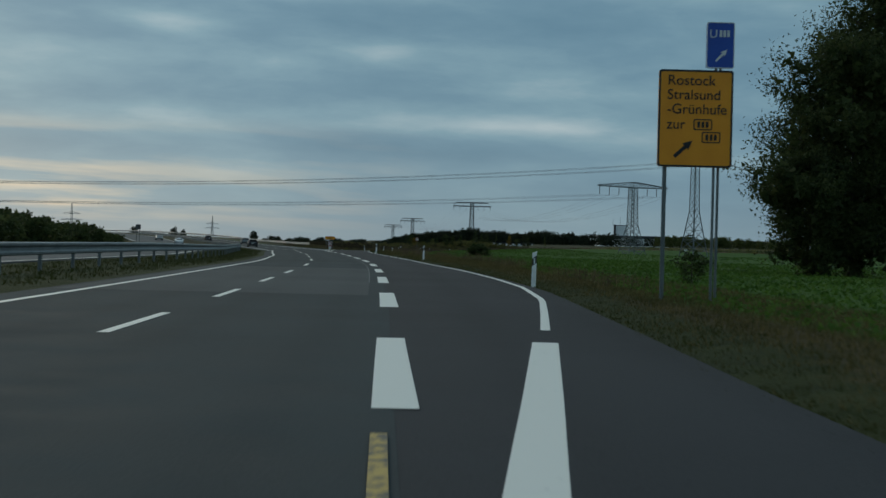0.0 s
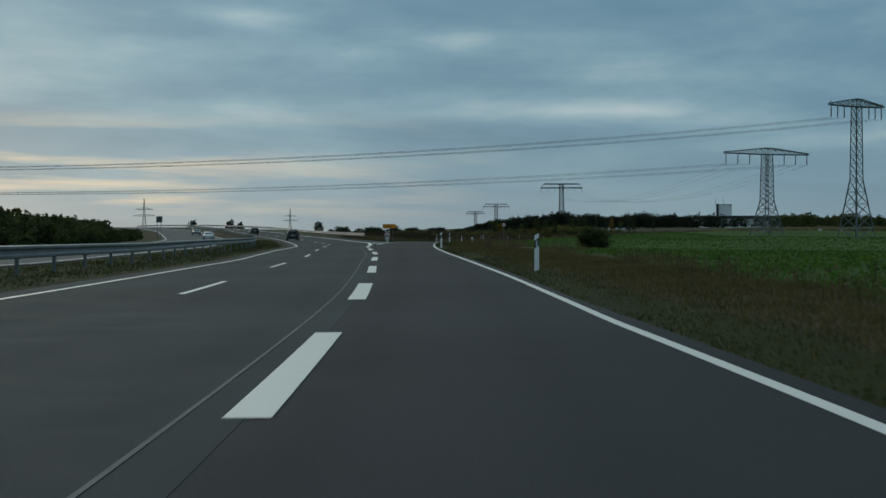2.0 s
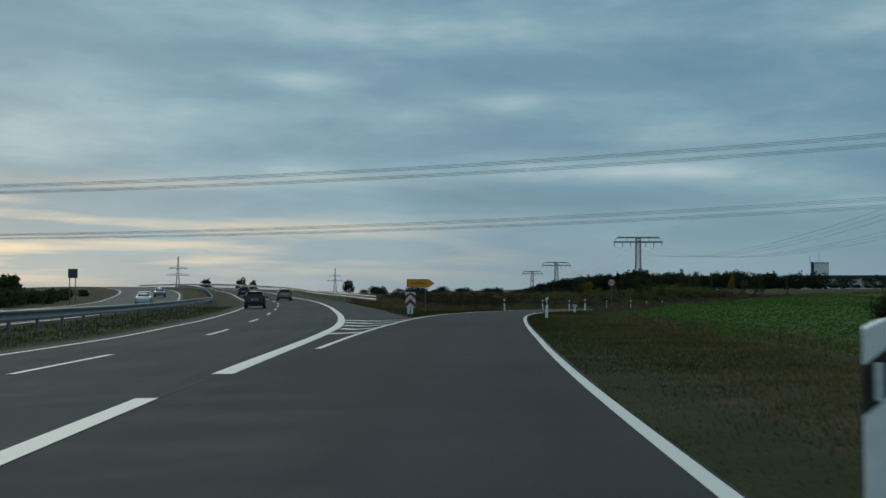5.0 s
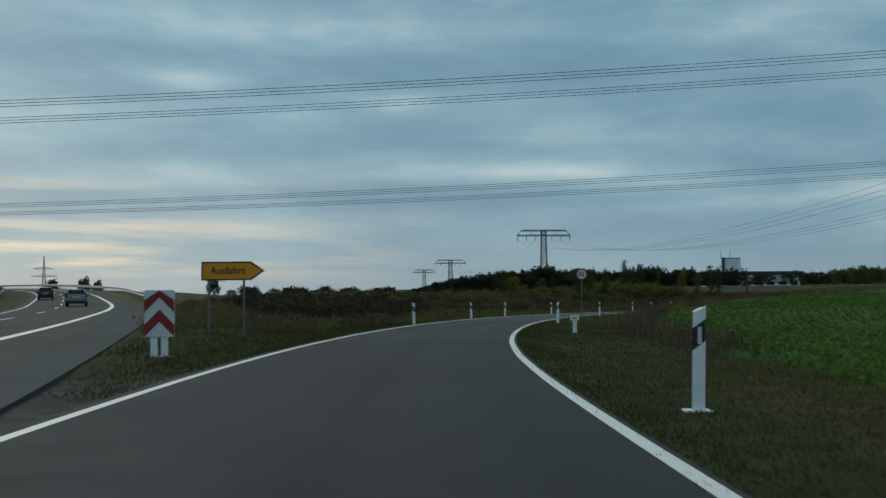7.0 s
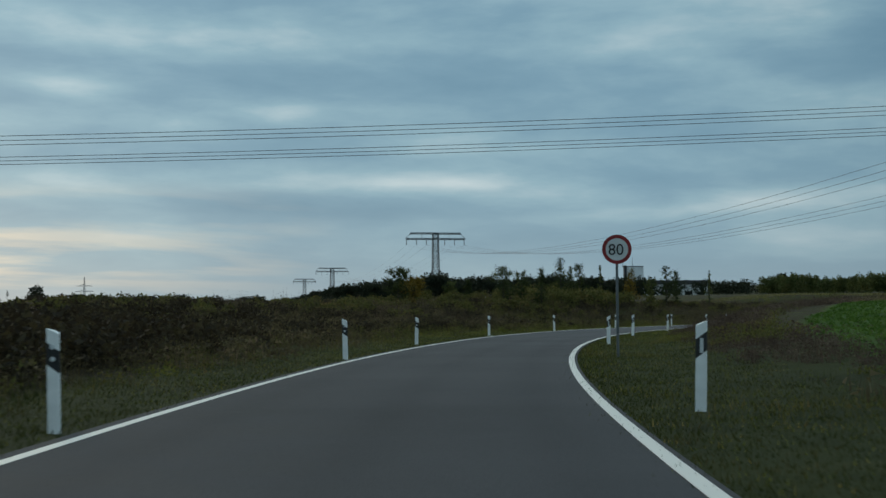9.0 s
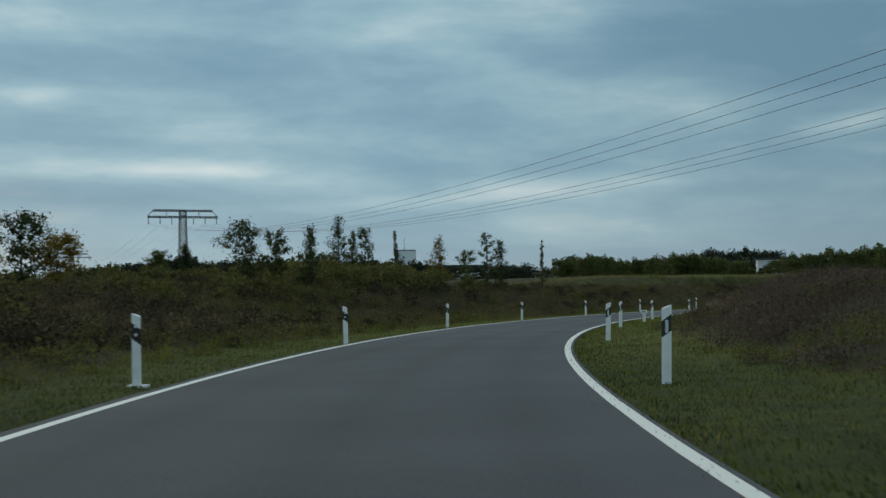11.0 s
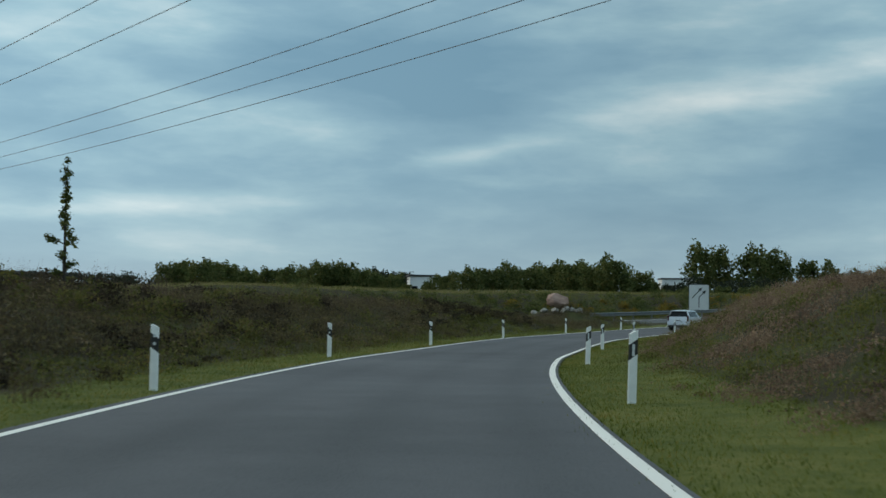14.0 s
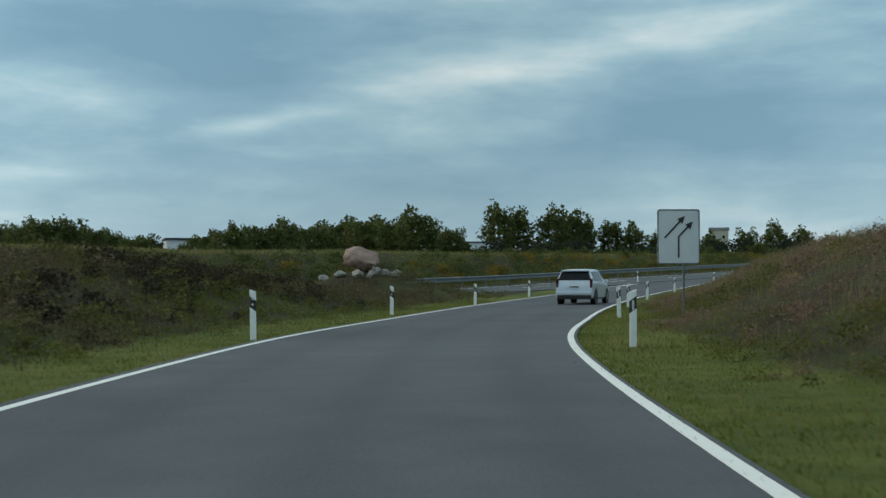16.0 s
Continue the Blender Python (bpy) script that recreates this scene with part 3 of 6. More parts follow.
line_on("edge_line_right", RAMP, 17, 600, right_line, 0.135, "continuous white edge line, slightly worn")
line_on("edge_line_start", RAMP, -25, 14.8, right_line, 0.31, "broad worn white edge line")
line_on("edge_line_left", RAMP, 158, 520, left_line, 0.125, "continuous white edge line of the slip road")
line_on("motorway_line_left", MWAY, -40, 760, -6.42, 0.16, "continuous white edge line beside the median", 0.008)
line_on("motorway_line_right", MWAY, 150, 760, broad_line, 0.30, "broad continuous white line beyond the exit", 0.009)
line_on("opposite_line_near", MWAY, -40, 760, -15.1, 0.16, "white edge line of the opposite carriageway", 0.03)
line_on("opposite_line_far", MWAY, -40, 760, -25.0, 0.16, "white edge line of the opposite carriageway", 0.03)
line_on("main_road_line_far", ROAD2, 2, 396, 1.4, 0.16, "white edge line of the main road", 0.016)
block_line = new("block_line")
tagged(block_line, "row of broad white block dashes between motorway and exit lane", "road marking", kind="structure")
for y0 in (-17.8, -4.6, 8.5, 22.1, 35.5, 48.4, 61.8, 74.9, 88.2, 101.9, 115.0, 127.8, 139.6):
    line_on("block_dash", MWAY, y0, y0 + 6.4, 0.01 if y0 < 85 else 0.05, 0.33 if y0 < 30 else 0.30 if y0 < 85 else 0.245, "", 0.009, parent=block_line)
lane_line = new("lane_line")
tagged(lane_line, "row of thin white lane dashes on the motorway", "road marking", kind="structure")
for s0, length in [(14.8 + 9.8 * i, 4.2) for i in range(-5, 4)] + [(59.1 + 18.6 * i, 6.3) for i in range(36)]:
    line_on("lane_dash", MWAY, s0, s0 + length, -3.36, 0.14, "", 0.0095, parent=lane_line)
for i in range(24):
    line_on("lane_dash", ROAD2, 4 + 16 * i, 9 + 16 * i, 5.2, 0.14, "", 0.018, parent=lane_line)
for i in range(9):
    line_on("block_dash", RAMP, 476 + 12 * i, 482 + 12 * i, -3.2, 0.30, "", 0.02, parent=block_line)


def build_hatching():
    """Bent white bars on the paved wedge between motorway and slip road."""
    h = new("gore_hatching")
    tagged(h, "five bent white hatching bars on the paved exit wedge", "road marking", kind="structure")
    for left, knee, right in (((167.4, -3.95), (168.0, -3.55), (169.0, -3.11)), ((172.4, -4.24), (171.7, -3.67), (174.2, -3.11)), ((176.8, -4.74), (175.7, -3.91), (178.9, -3.09)),
                              ((181.2, -5.33), (179.7, -4.07), (184.4, -3.2)), ((185.4, -5.95), (184.1, -4.31), (188.6, -3.53))):
        rows = []
        for (s0, off), half in ((left, 0.62), (knee, 0.52), (right, 0.34)):
            rows += [RAMP.at(s0 + d, off, 0.009 + wedge_rise(s0 + d, off)) for d in (-half, half)]
        part("hatch_bar", mesh_of("hatch_bar", rows, [(0, 2, 3, 1), (2, 4, 5, 3)], M_LINE), parent=h)


build_hatching()
line_on("paving_seam", MWAY, 36, 140, -0.40, 0.035, "pale sealed seam in the motorway asphalt", 0.0085, M_SEAM)
line_on("yellow_marking", MWAY, 5.2, 7.3, -0.10, 0.10, "worn yellow temporary marking", 0.02, M_YELLOW)

# ---------------------------------------------------------------- marker posts
def on_ground(x, y):
    return float(ground_height(np.array([x]), np.array([y]))[0])


def post_mesh(x0, x1, y0, y1, z0, z1, slope0=0.0, slope1=0.0):
    """A rounded triangular post section; the front leans in height by the slopes (the band is slanted)."""
    outline = [(-0.066, -0.045), (-0.05, -0.06), (0.05, -0.06), (0.066, -0.045), (0.034, 0.05), (0.0, 0.062), (-0.034, 0.05)]
    v = [(x * x1, y, z0 + slope0 * (x + 0.06)) for x, y in outline] + [(x * x1, y, z1 + slope1 * (x + 0.06)) for x, y in outline]
    n = len(outline)
    f = [(i, (i + 1) % n, n + (i + 1) % n, n + i) for i in range(n)] + [tuple(range(n - 1, -1, -1)), tuple(range(n, 2 * n))]
    return v, f


def make_post(right_side, plate=False):
    e = new("marker_post")
    lean = 0.75 if right_side else -0.75
    sh = 0.0 if right_side else 0.06
    v, f = post_mesh(0, 1, 0, 0, -0.25, 0.60 + sh, 0, lean)
    part("post_body", mesh_of("post_body", v, f, M_WHITE), parent=e)
    v, f = post_mesh(0, 1.015, 0, 0, 0.60 + sh, 0.82 + sh, lean, lean)
    band = part("black_band", mesh_of("black_band", v, f, M_BLACK), parent=e, label="slanted black band")
    if right_side:
        bm = fresh()
        box(bm, -0.02, 0.02, -0.07, -0.055, 0.66, 0.83, 0.004)
        part("reflector", bm, M_REFLECT, band, "upright white reflector")
    else:
        for z in (0.71, 0.83):
            bm = fresh()
            bmesh.ops.create_cone(bm, cap_ends=True, segments=12, radius1=0.027, radius2=0.024, depth=0.014, matrix=pose(0, -0.064, z, 90, 0, 0))
            part("reflector", bm, M_REFLECT, band, "round white reflector")
    v, f = post_mesh(0, 1, 0, 0, 0.82 + sh, 0.975 + sh * 0.6, lean, 0.45 if right_side else -0.45)
    if plate:
        bm = fresh()
        box(bm, -0.14, 0.14, -0.09, 0.10, -0.06, 0.008, 0.004)
        part("foot_plate", bm, M_WHITE, e, "pale plastic foot plate")
    part("post_top", mesh_of("post_top", v, f, M_WHITE), parent=e)
    tagged(e, "white plastic marker post with black band and " + ("one upright reflector" if right_side else "two round reflectors"), "marker post", "marker posts along the road")
    return e


POSTS_RIGHT = [(36.2, 5.35), (89.0, 5.22), (138.2, 2.85), (193.9, 4.08), (242.0, 9.75), (271.7, 17.16), (287.1, 22.78), (302.7, 29.8), (317.2, 37.65), (331.2, 46.77),
               (344.54, 56.77), (356.55, 67.2), (368.3, 79.02), (378.8, 91.38), (389.5, 106.0)]
POSTS_LEFT = [(241.0, 2.75), (259.5, 6.9), (274.0, 10.52), (290.4, 16.3), (305.5, 23.3), (323.0, 32.4), (336.4, 41.5), (349.9, 51.9), (363.6, 63.4), (375.0, 75.4), (386.0, 88.4),
              (397.5, 103.5), (405.6, 116.91)]
right_post, left_post = make_post(True), make_post(False)


def put_post(kind, x, y, first):
    s, off, z = RAMP.near([x], [y])
    m = pose(x, y, max(float(z[0]) - 0.01, on_ground(x, y) + 0.01), random.uniform(-1.5, 1.5), random.uniform(-1.5, 1.5), -RAMP.heading(s[0]) + random.uniform(-6, 6))
    if first:
        kind.matrix_world = m
    else:
        copy_thing(kind, m)


for i, (y, x) in enumerate(POSTS_RIGHT):
    if i != 3:
        put_post(right_post, x, y, i == 0)
for i, (y, x) in enumerate(POSTS_LEFT):
    if i != 3:
        put_post(left_post, x, y, i == 0)
put_post(make_post(True, True), POSTS_RIGHT[3][1], POSTS_RIGHT[3][0], True)
put_post(make_post(False, True), POSTS_LEFT[3][1], POSTS_LEFT[3][0], True)
for s in (440, 456, 474, 494, 518, 544):
    p = RAMP.at(s, 3.3)
    put_post(right_post, p[0], p[1], False)
for s in (463, 480, 500):
    p = RAMP.at(s, -4.6)
    put_post(left_post, p[0], p[1], False)


# ---------------------------------------------------------------- pylons and cables
def lattice(bm, corners0, corners1, levels, r):
    """Four legs between two squares of corners with crossed braces."""
    c0, c1 = [Vector(c) for c in corners0], [Vector(c) for c in corners1]
    at = lambda i, u: c0[i].lerp(c1[i], u)
    for i in range(4):
        rod(bm, c0[i], c1[i], r, r, 4)
    us = [1 - (1 - j / levels) ** 1.0 for j in range(levels + 1)]
    for j in range(levels):
        for i in range(4):
            k = (i + 1) % 4
            rod(bm, at(i, us[j]), at(k, us[j + 1]), r * 0.55, None, 3)
            rod(bm, at(k, us[j]), at(i, us[j + 1]), r * 0.55, None, 3)
            rod(bm, at(i, us[j + 1]), at(k, us[j + 1]), r * 0.55, None, 3)


def make_pylon(name, x, y, turn, height, arm, waist, foot, label):
    """A lattice mast with one long crossarm at the top, level below and rising to the middle above."""
    e = thing(name, pose(x, y, on_ground(x, y) - 0.3, 0, 0, turn), label, "pylon", "pylons of the power lines")
    top = height - 1.3
    bm = fresh()
    sq = lambda h, z: [(-h, -h, z), (h, -h, z), (h, h, z), (-h, h, z)]
    lattice(bm, sq(foot, 0), sq(waist, top * 0.45), 5, 0.11)
    lattice(bm, sq(waist, top * 0.45), sq(waist * 0.8, top), 9, 0.09)
    part("mast", bm, M_PYLON, e)
    bm = fresh()
    w = waist * 0.8
    lattice(bm, [(-arm, -0.3, top + 0.1), (-arm, 0.3, top + 0.1), (-arm, 0.3, top + 0.35), (-arm, -0.3, top + 0.35)],
            [(-w, -w, top), (-w, w, top), (-w, w, height), (-w, -w, height)], 6, 0.08)
    lattice(bm, [(arm, -0.3, top + 0.1), (arm, 0.3, top + 0.1), (arm, 0.3, top + 0.35), (arm, -0.3, top + 0.35)],
            [(w, -w, top), (w, w, top), (w, w, height), (w, -w, height)], 6, 0.08)
    lattice(bm, [(-w, -w, top), (-w, w, top), (-w, w, height), (-w, -w, height)], [(w, -w, top), (w, w, top), (w, w, height), (w, -w, height)], 2, 0.08)
    part("crossarm", bm, M_PYLON, e)
    tips = []
    m = e.matrix_world
    for side in (-1, 1):
        for i in range(3):
            px = side * (arm - 0.4 - i * (arm - 1.8) / 3)
            bm = fresh()
            rod(bm, (px, 0, top), (px, 0, top - 2.0), 0.07, 0.07, 5)
            for q in range(5):
                rod(bm, (px, 0, top - 0.3 - q / 3), (px, 0, top - 0.42 - q / 3), 0.15, 0.1, 6)
            part("insulator", bm, M_CABLE, e)
            tips.append(m @ Vector((px, 0, top - 2.0)))
    for side in (-1, 1):
        bm = fresh()
        rod(bm, (side * arm * 0.96, 0, top + 0.3), (side * arm * 0.96, 0, top + 1.0), 0.06, 0.03, 4)
        part("spike", bm, M_PYLON, e)
    return tips


def boom_pylon(x, y, turn, top, low_half, high_half, waist, label):
    """A mast of even width with a long boom and a shorter one above it; top is the height over the road."""
    g = on_ground(x, y) - 0.3
    e = thing("pylon", pose(x, y, g, 0, 0, turn), label, "pylon", "pylons of the power lines")
    height = top - g
    sq = lambda h, z: [(-h, -h, z), (h, -h, z), (h, h, z), (-h, h, z)]
    bm = fresh()
    lattice(bm, sq(waist * 1.7, 0), sq(waist, height * 0.5), 5, 0.13)
    lattice(bm, sq(waist, height * 0.5), sq(waist * 0.85, height), 8, 0.12)
    part("mast", bm, M_PYLON, e)
    for z, half in ((height - 1.7, low_half), (height, high_half)):
        bm = fresh()
        lattice(bm, [(-half, -0.4, z - 0.2), (-half, 0.4, z - 0.2), (-half, 0.4, z + 0.2), (-half, -0.4, z + 0.2)],
                [(half, -0.4, z - 0.2), (half, 0.4, z - 0.2), (half, 0.4, z + 0.2), (half, -0.4, z + 0.2)], 14, 0.09)
        part("crossarm", bm, M_PYLON, e)
    bm = fresh()
    for side in (-1, 1):
        rod(bm, (side * low_half, 0, height - 1.6), (side * high_half, 0, height), 0.09, 0.09, 4)
        rod(bm, (side * high_half * 0.55, 0, height - 1.6), (side * high_half * 0.55, 0, height), 0.08, 0.08, 4)
    part("strut", bm, M_PYLON, e)
    tips = []
    for px in (-0.97, -0.64, -0.31, 0.31, 0.64, 0.97):
        bm = fresh()
        rod(bm, (px * low_half, 0, height - 1.8), (px * low_half, 0, height - 3.5), 0.09, 0.12, 5)
        part("insulator", bm, M_CABLE, e)
        tips.append(e.matrix_world @ Vector((px * low_half, 0, height - 3.5)))
    return tips


def cable(a, b, sag, r=0.019):
    a, b = Vector(a), Vector(b)
    cu = bpy.data.curves.new("power_cable", "CURVE")
    cu.dimensions, cu.bevel_depth, cu.bevel_resolution = "3D", r, 0
    sp = cu.splines.new("POLY")
    n = 36
    sp.points.add(n)
    for i in range(n + 1):
        u = i / n
        p = a.lerp(b, u)
        sp.points[i].co = (p.x, p.y, p.z - 4 * sag * u * (1 - u), 1)
    cu.materials.append(M_CABLE)
    tagged(new("power_cable", cu), "thin grey overhead power cable hanging between pylons", "cable", "power cables")


tips_a = make_pylon("pylon", 74.2, 266.5, 28, 23.9, 6.3, 0.75, 2.2, "tall slender grey lattice pylon with one crossarm, on the field")
tips_b = make_pylon("pylon", 70.4, 309.4, 22, 18.6, 10.4, 1.0, 2.6, "broad grey lattice pylon with one long crossarm, on the field")
tips_c = boom_pylon(58.7, 607.0, 4, 22.5, 9.3, 7.8, 0.95, "grey lattice pylon with two level booms behind the dark wood")
tips_d = boom_pylon(44.0, 894.0, 4, 20.2, 8.8, 7.2, 1.1, "faint grey lattice pylon in the distance")
tips_e = boom_pylon(37.0, 1100.0, 4, 18.6, 8.0, 6.6, 1.1, "faint grey lattice pylon in the far distance")
tips_w = make_pylon("pylon", -245.0, 262.0, 80, 22.0, 6.5, 0.8, 2.2, "grey lattice pylon beyond the motorway")
tips_v = make_pylon("pylon", -250.0, 306.0, 80, 18.0, 9.5, 1.0, 2.6, "broad grey lattice pylon beyond the motorway")
for p, q in zip(sorted(tips_a, key=lambda v: v.y), sorted(tips_w, key=lambda v: v.y)):
    cable(p, q, 7.5)
for p, q in zip(sorted(tips_b, key=lambda v: v.y), sorted(tips_v, key=lambda v: v.y)):
    cable(p, q, 5.5)
for p, q in zip(sorted(tips_b, key=lambda v: v.x), sorted(tips_c, key=lambda v: v.x)):
    cable(p, q, 6.0)
for p, q in zip(sorted(tips_c, key=lambda v: v.x), sorted(tips_d, key=lambda v: v.x)):
    cable(p, q, 7.0)

# ---------------------------------------------------------------- signs
M_SIGN_YELLOW = mottled("sign_yellow", (0.76, 0.27, 0.003), (0.86, 0.33, 0.006), 1.5, 30.0, 0.5, bump_by=0.0)
M_SIGN_BLUE = mottled("sign_blue", (0.012, 0.06, 0.36), (0.018, 0.08, 0.44), 1.5, 30.0, 0.5, bump_by=0.0)
M_SIGN_WHITE = mottled("sign_white", (0.60, 0.62, 0.62), (0.70, 0.72, 0.72), 1.5, 30.0, 0.45, bump_by=0.0)
M_SIGN_RED = mottled("sign_red", (0.20, 0.010, 0.012), (0.30, 0.016, 0.018), 3.0, 30.0, 0.5, bump_by=0.0)
M_SIGN_BLACK = mottled("sign_black", (0.010, 0.010, 0.011), (0.020, 0.020, 0.021), 2.0, 30.0, 0.6, bump_by=0.0)
M_SIGN_BACK = mottled("sign_back", (0.07, 0.075, 0.08), (0.11, 0.115, 0.12), 2.0, 30.0, 0.55, 0.3, 0.0)


def plate(outline, thick=0.03, bevel=0.0):
    """A plate in the x-z plane, facing -y, from an outline."""
    bm = fresh()
    vs = [bm.verts.new((x, 0, z)) for x, z in outline]
    f = bm.faces.new(vs)
    r = bmesh.ops.extrude_face_region(bm, geom=[f])
    bmesh.ops.translate(bm, verts=[v for v in r["geom"] if isinstance(v, bmesh.types.BMVert)], vec=(0, thick, 0))
    bmesh.ops.recalc_face_normals(bm, faces=bm.faces)
    return bm


def rounded(x0, x1, z0, z1, r, n=4):
    pts = []
    for cx, cz, a0 in ((x1 - r, z0 + r, -90), (x1 - r, z1 - r, 0), (x0 + r, z1 - r, 90), (x0 + r, z0 + r, 180)):
        for i in range(n + 1):
            a = radians(a0 + 90 * i / n)
            pts.append((cx + r * math.cos(a), cz + r * math.sin(a)))
    return pts


def rim_of(outer, inner, thick=0.008):
    """A flat border between two outlines with the same number of points."""
    n = len(outer)
    v = [(x, -thick, z) for x, z in outer] + [(x, -thick, z) for x, z in inner] + [(x, 0, z) for x, z in outer]
    f = [(i, (i + 1) % n, n + (i + 1) % n, n + i) for i in range(n)] + [(i, 2 * n + i, 2 * n + (i + 1) % n, (i + 1) % n) for i in range(n)]
    return mesh_of("border", v, f)


def words(text, size, x, z, mat, parent, y=-0.012):
    cu = bpy.data.curves.new("lettering", "FONT")
    cu.body, cu.size, cu.extrude, cu.align_x = text, size, 0.003, "LEFT"
    cu.materials.append(mat)
    tmp = bpy.data.objects.new("lettering", cu)
    scene.collection.objects.link(tmp)
    me = bpy.data.meshes.new_from_object(tmp.evaluated_get(bpy.context.evaluated_depsgraph_get()))
    bpy.data.objects.remove(tmp)
    me.transform(pose(x, y, z, 90, 0, 0))
    if not me.materials:
        me.materials.append(mat)
    return part("lettering", me, parent=parent)


def bar(name, x0, x1, z0, z1, mat, parent, y=-0.012):
    bm = fresh()
    box(bm, x0, x1, y - 0.003, y + 0.006, z0, z1)
    return part(name, bm, mat, parent)


def arrow(points, width, head, mat, parent, y=-0.014):
    """A bent arrow through points in the x-z plane, with a head at its end."""
    bm = fresh()
    pts = [Vector((x, 0, z)) for x, z in points]
    side = lambda d: Vector((-d.z, 0, d.x)) * width / 2
    rows = []
    for i, p in enumerate(pts):
        d = ((pts[min(i + 1, len(pts) - 1)] - p).normalized() if i < len(pts) - 1 else Vector()) + ((p - pts[i - 1]).normalized() if i else Vector())
        d.normalize()
        rows.append((bm.verts.new(p + side(d) + Vector((0, y, 0))), bm.verts.new(p - side(d) + Vector((0, y, 0)))))
    for a, b in zip(rows, rows[1:]):
        bm.faces.new((a[0], b[0], b[1], a[1]))
    d = (pts[-1] - pts[-2]).normalized()
    n = Vector((-d.z, 0, d.x))
    tip = pts[-1] + d * head
    back = pts[-1] - d * head * 0.15
    bm.faces.new([bm.verts.new(q + Vector((0, y, 0))) for q in (back + n * head * 0.55, tip, back - n * head * 0.55)])
    r = bmesh.ops.extrude_face_region(bm, geom=list(bm.faces))
    bmesh.ops.translate(bm, verts=[v for v in r["geom"] if isinstance(v, bmesh.types.BMVert)], vec=(0, 0.006, 0))
    return part("arrow", bm, mat, parent)


def pole(name, x, y, z0, z1, r, parent, mat=None):
    bm = fresh()
    rod(bm, (x, y, z0), (x, y, z1), r, r, 10)
    rod(bm, (x, y, z1), (x, y, z1 + 0.02), r * 1.1, r * 0.7, 10)
    return part(name, bm, mat or M_STEEL, parent)


def direction_sign():
    e = thing("direction_sign", pose(6.33, 25.46, 0.24, 0, 0, -4) @ Matrix.Scale(0.875, 4), "yellow direction sign with a blue plate on four grey steel poles", "road sign")
    b = part("yellow_board", plate(rounded(-0.06, 1.70, 2.98, 5.28, 0.07), 0.05), M_SIGN_YELLOW, e)
    part("border", rim_of(rounded(-0.06, 1.70, 2.98, 5.28, 0.07), rounded(-0.015, 1.655, 3.025, 5.235, 0.05)), M_SIGN_BLACK, b, "black border")
    for text, z in (("Rostock", 4.92), ("Stralsund", 4.58), ("-Grünhufe", 4.24)):
        words(text, 0.34, 0.14, z, M_SIGN_BLACK, b)
    words("zur", 0.34, 0.14, 3.88, M_SIGN_BLACK, b)
    for x0, z in ((0.78, 3.86), (0.98, 3.56)):
        o, i = rounded(x0, x0 + 0.44, z, z + 0.26, 0.04), rounded(x0 + 0.025, x0 + 0.415, z + 0.025, z + 0.235, 0.03)
        part("route_frame", rim_of(o, i), M_SIGN_BLACK, b)
        for k in range(3):
            bar("number_bar", x0 + 0.09 + 0.1 * k, x0 + 0.15 + 0.1 * k, z + 0.06, z + 0.2, M_SIGN_BLACK, b)
    arrow([(0.34, 3.22), (0.62, 3.48)], 0.085, 0.19, M_SIGN_BLACK, b)
    u = part("blue_board", plate(rounded(1.04, 1.70, 5.33, 6.42, 0.05), 0.05), M_SIGN_BLUE, e, "blue detour plate")
    part("border", rim_of(rounded(1.04, 1.70, 5.33, 6.42, 0.05), rounded(1.06, 1.68, 5.35, 6.40, 0.04)), M_SIGN_WHITE, u)
    words("U", 0.28, 1.10, 6.05, M_SIGN_WHITE, u)
    for k in range(3):
        bar("number_bar", 1.34 + 0.09 * k, 1.40 + 0.09 * k, 6.07, 6.23, M_SIGN_WHITE, u)
    arrow([(1.27, 5.50), (1.44, 5.68)], 0.05, 0.13, M_SIGN_WHITE, u)
    for x in (0.12, 0.20, 1.30, 1.46):
        pole("pole", x, 0.10 + (0.25 if x in (0.20, 1.46) else 0), -0.7, 5.2 if x < 1 else 6.2, 0.034, e)


def exit_sign():
    e = thing("exit_sign", pose(-4.45, 220.6, on_ground(-4.0, 220.6) - 0.02, 0, 0, -8), "yellow arrow-shaped exit sign on two grey poles", "road sign")
    z0, z1, w = 1.72, 2.30, 1.98
    o = [(0, z0), (w - 0.42, z0), (w, (z0 + z1) / 2), (w - 0.42, z1), (0, z1)]
    i = [(0.045, z0 + 0.045), (w - 0.445, z0 + 0.045), (w - 0.06, (z0 + z1) / 2), (w - 0.445, z1 - 0.045), (0.045, z1 - 0.045)]
    b = part("arrow_board", plate(o, 0.04), M_SIGN_YELLOW, e)
    part("border", rim_of(o, i), M_SIGN_BLACK, b, "black border")
    words("Ausfahrt", 0.32, 0.28, z0 + 0.20, M_SIGN_BLACK, b)
    for x in (0.22, 1.32):
        pole("pole", x, 0.08, -0.3, 2.2, 0.036, e)


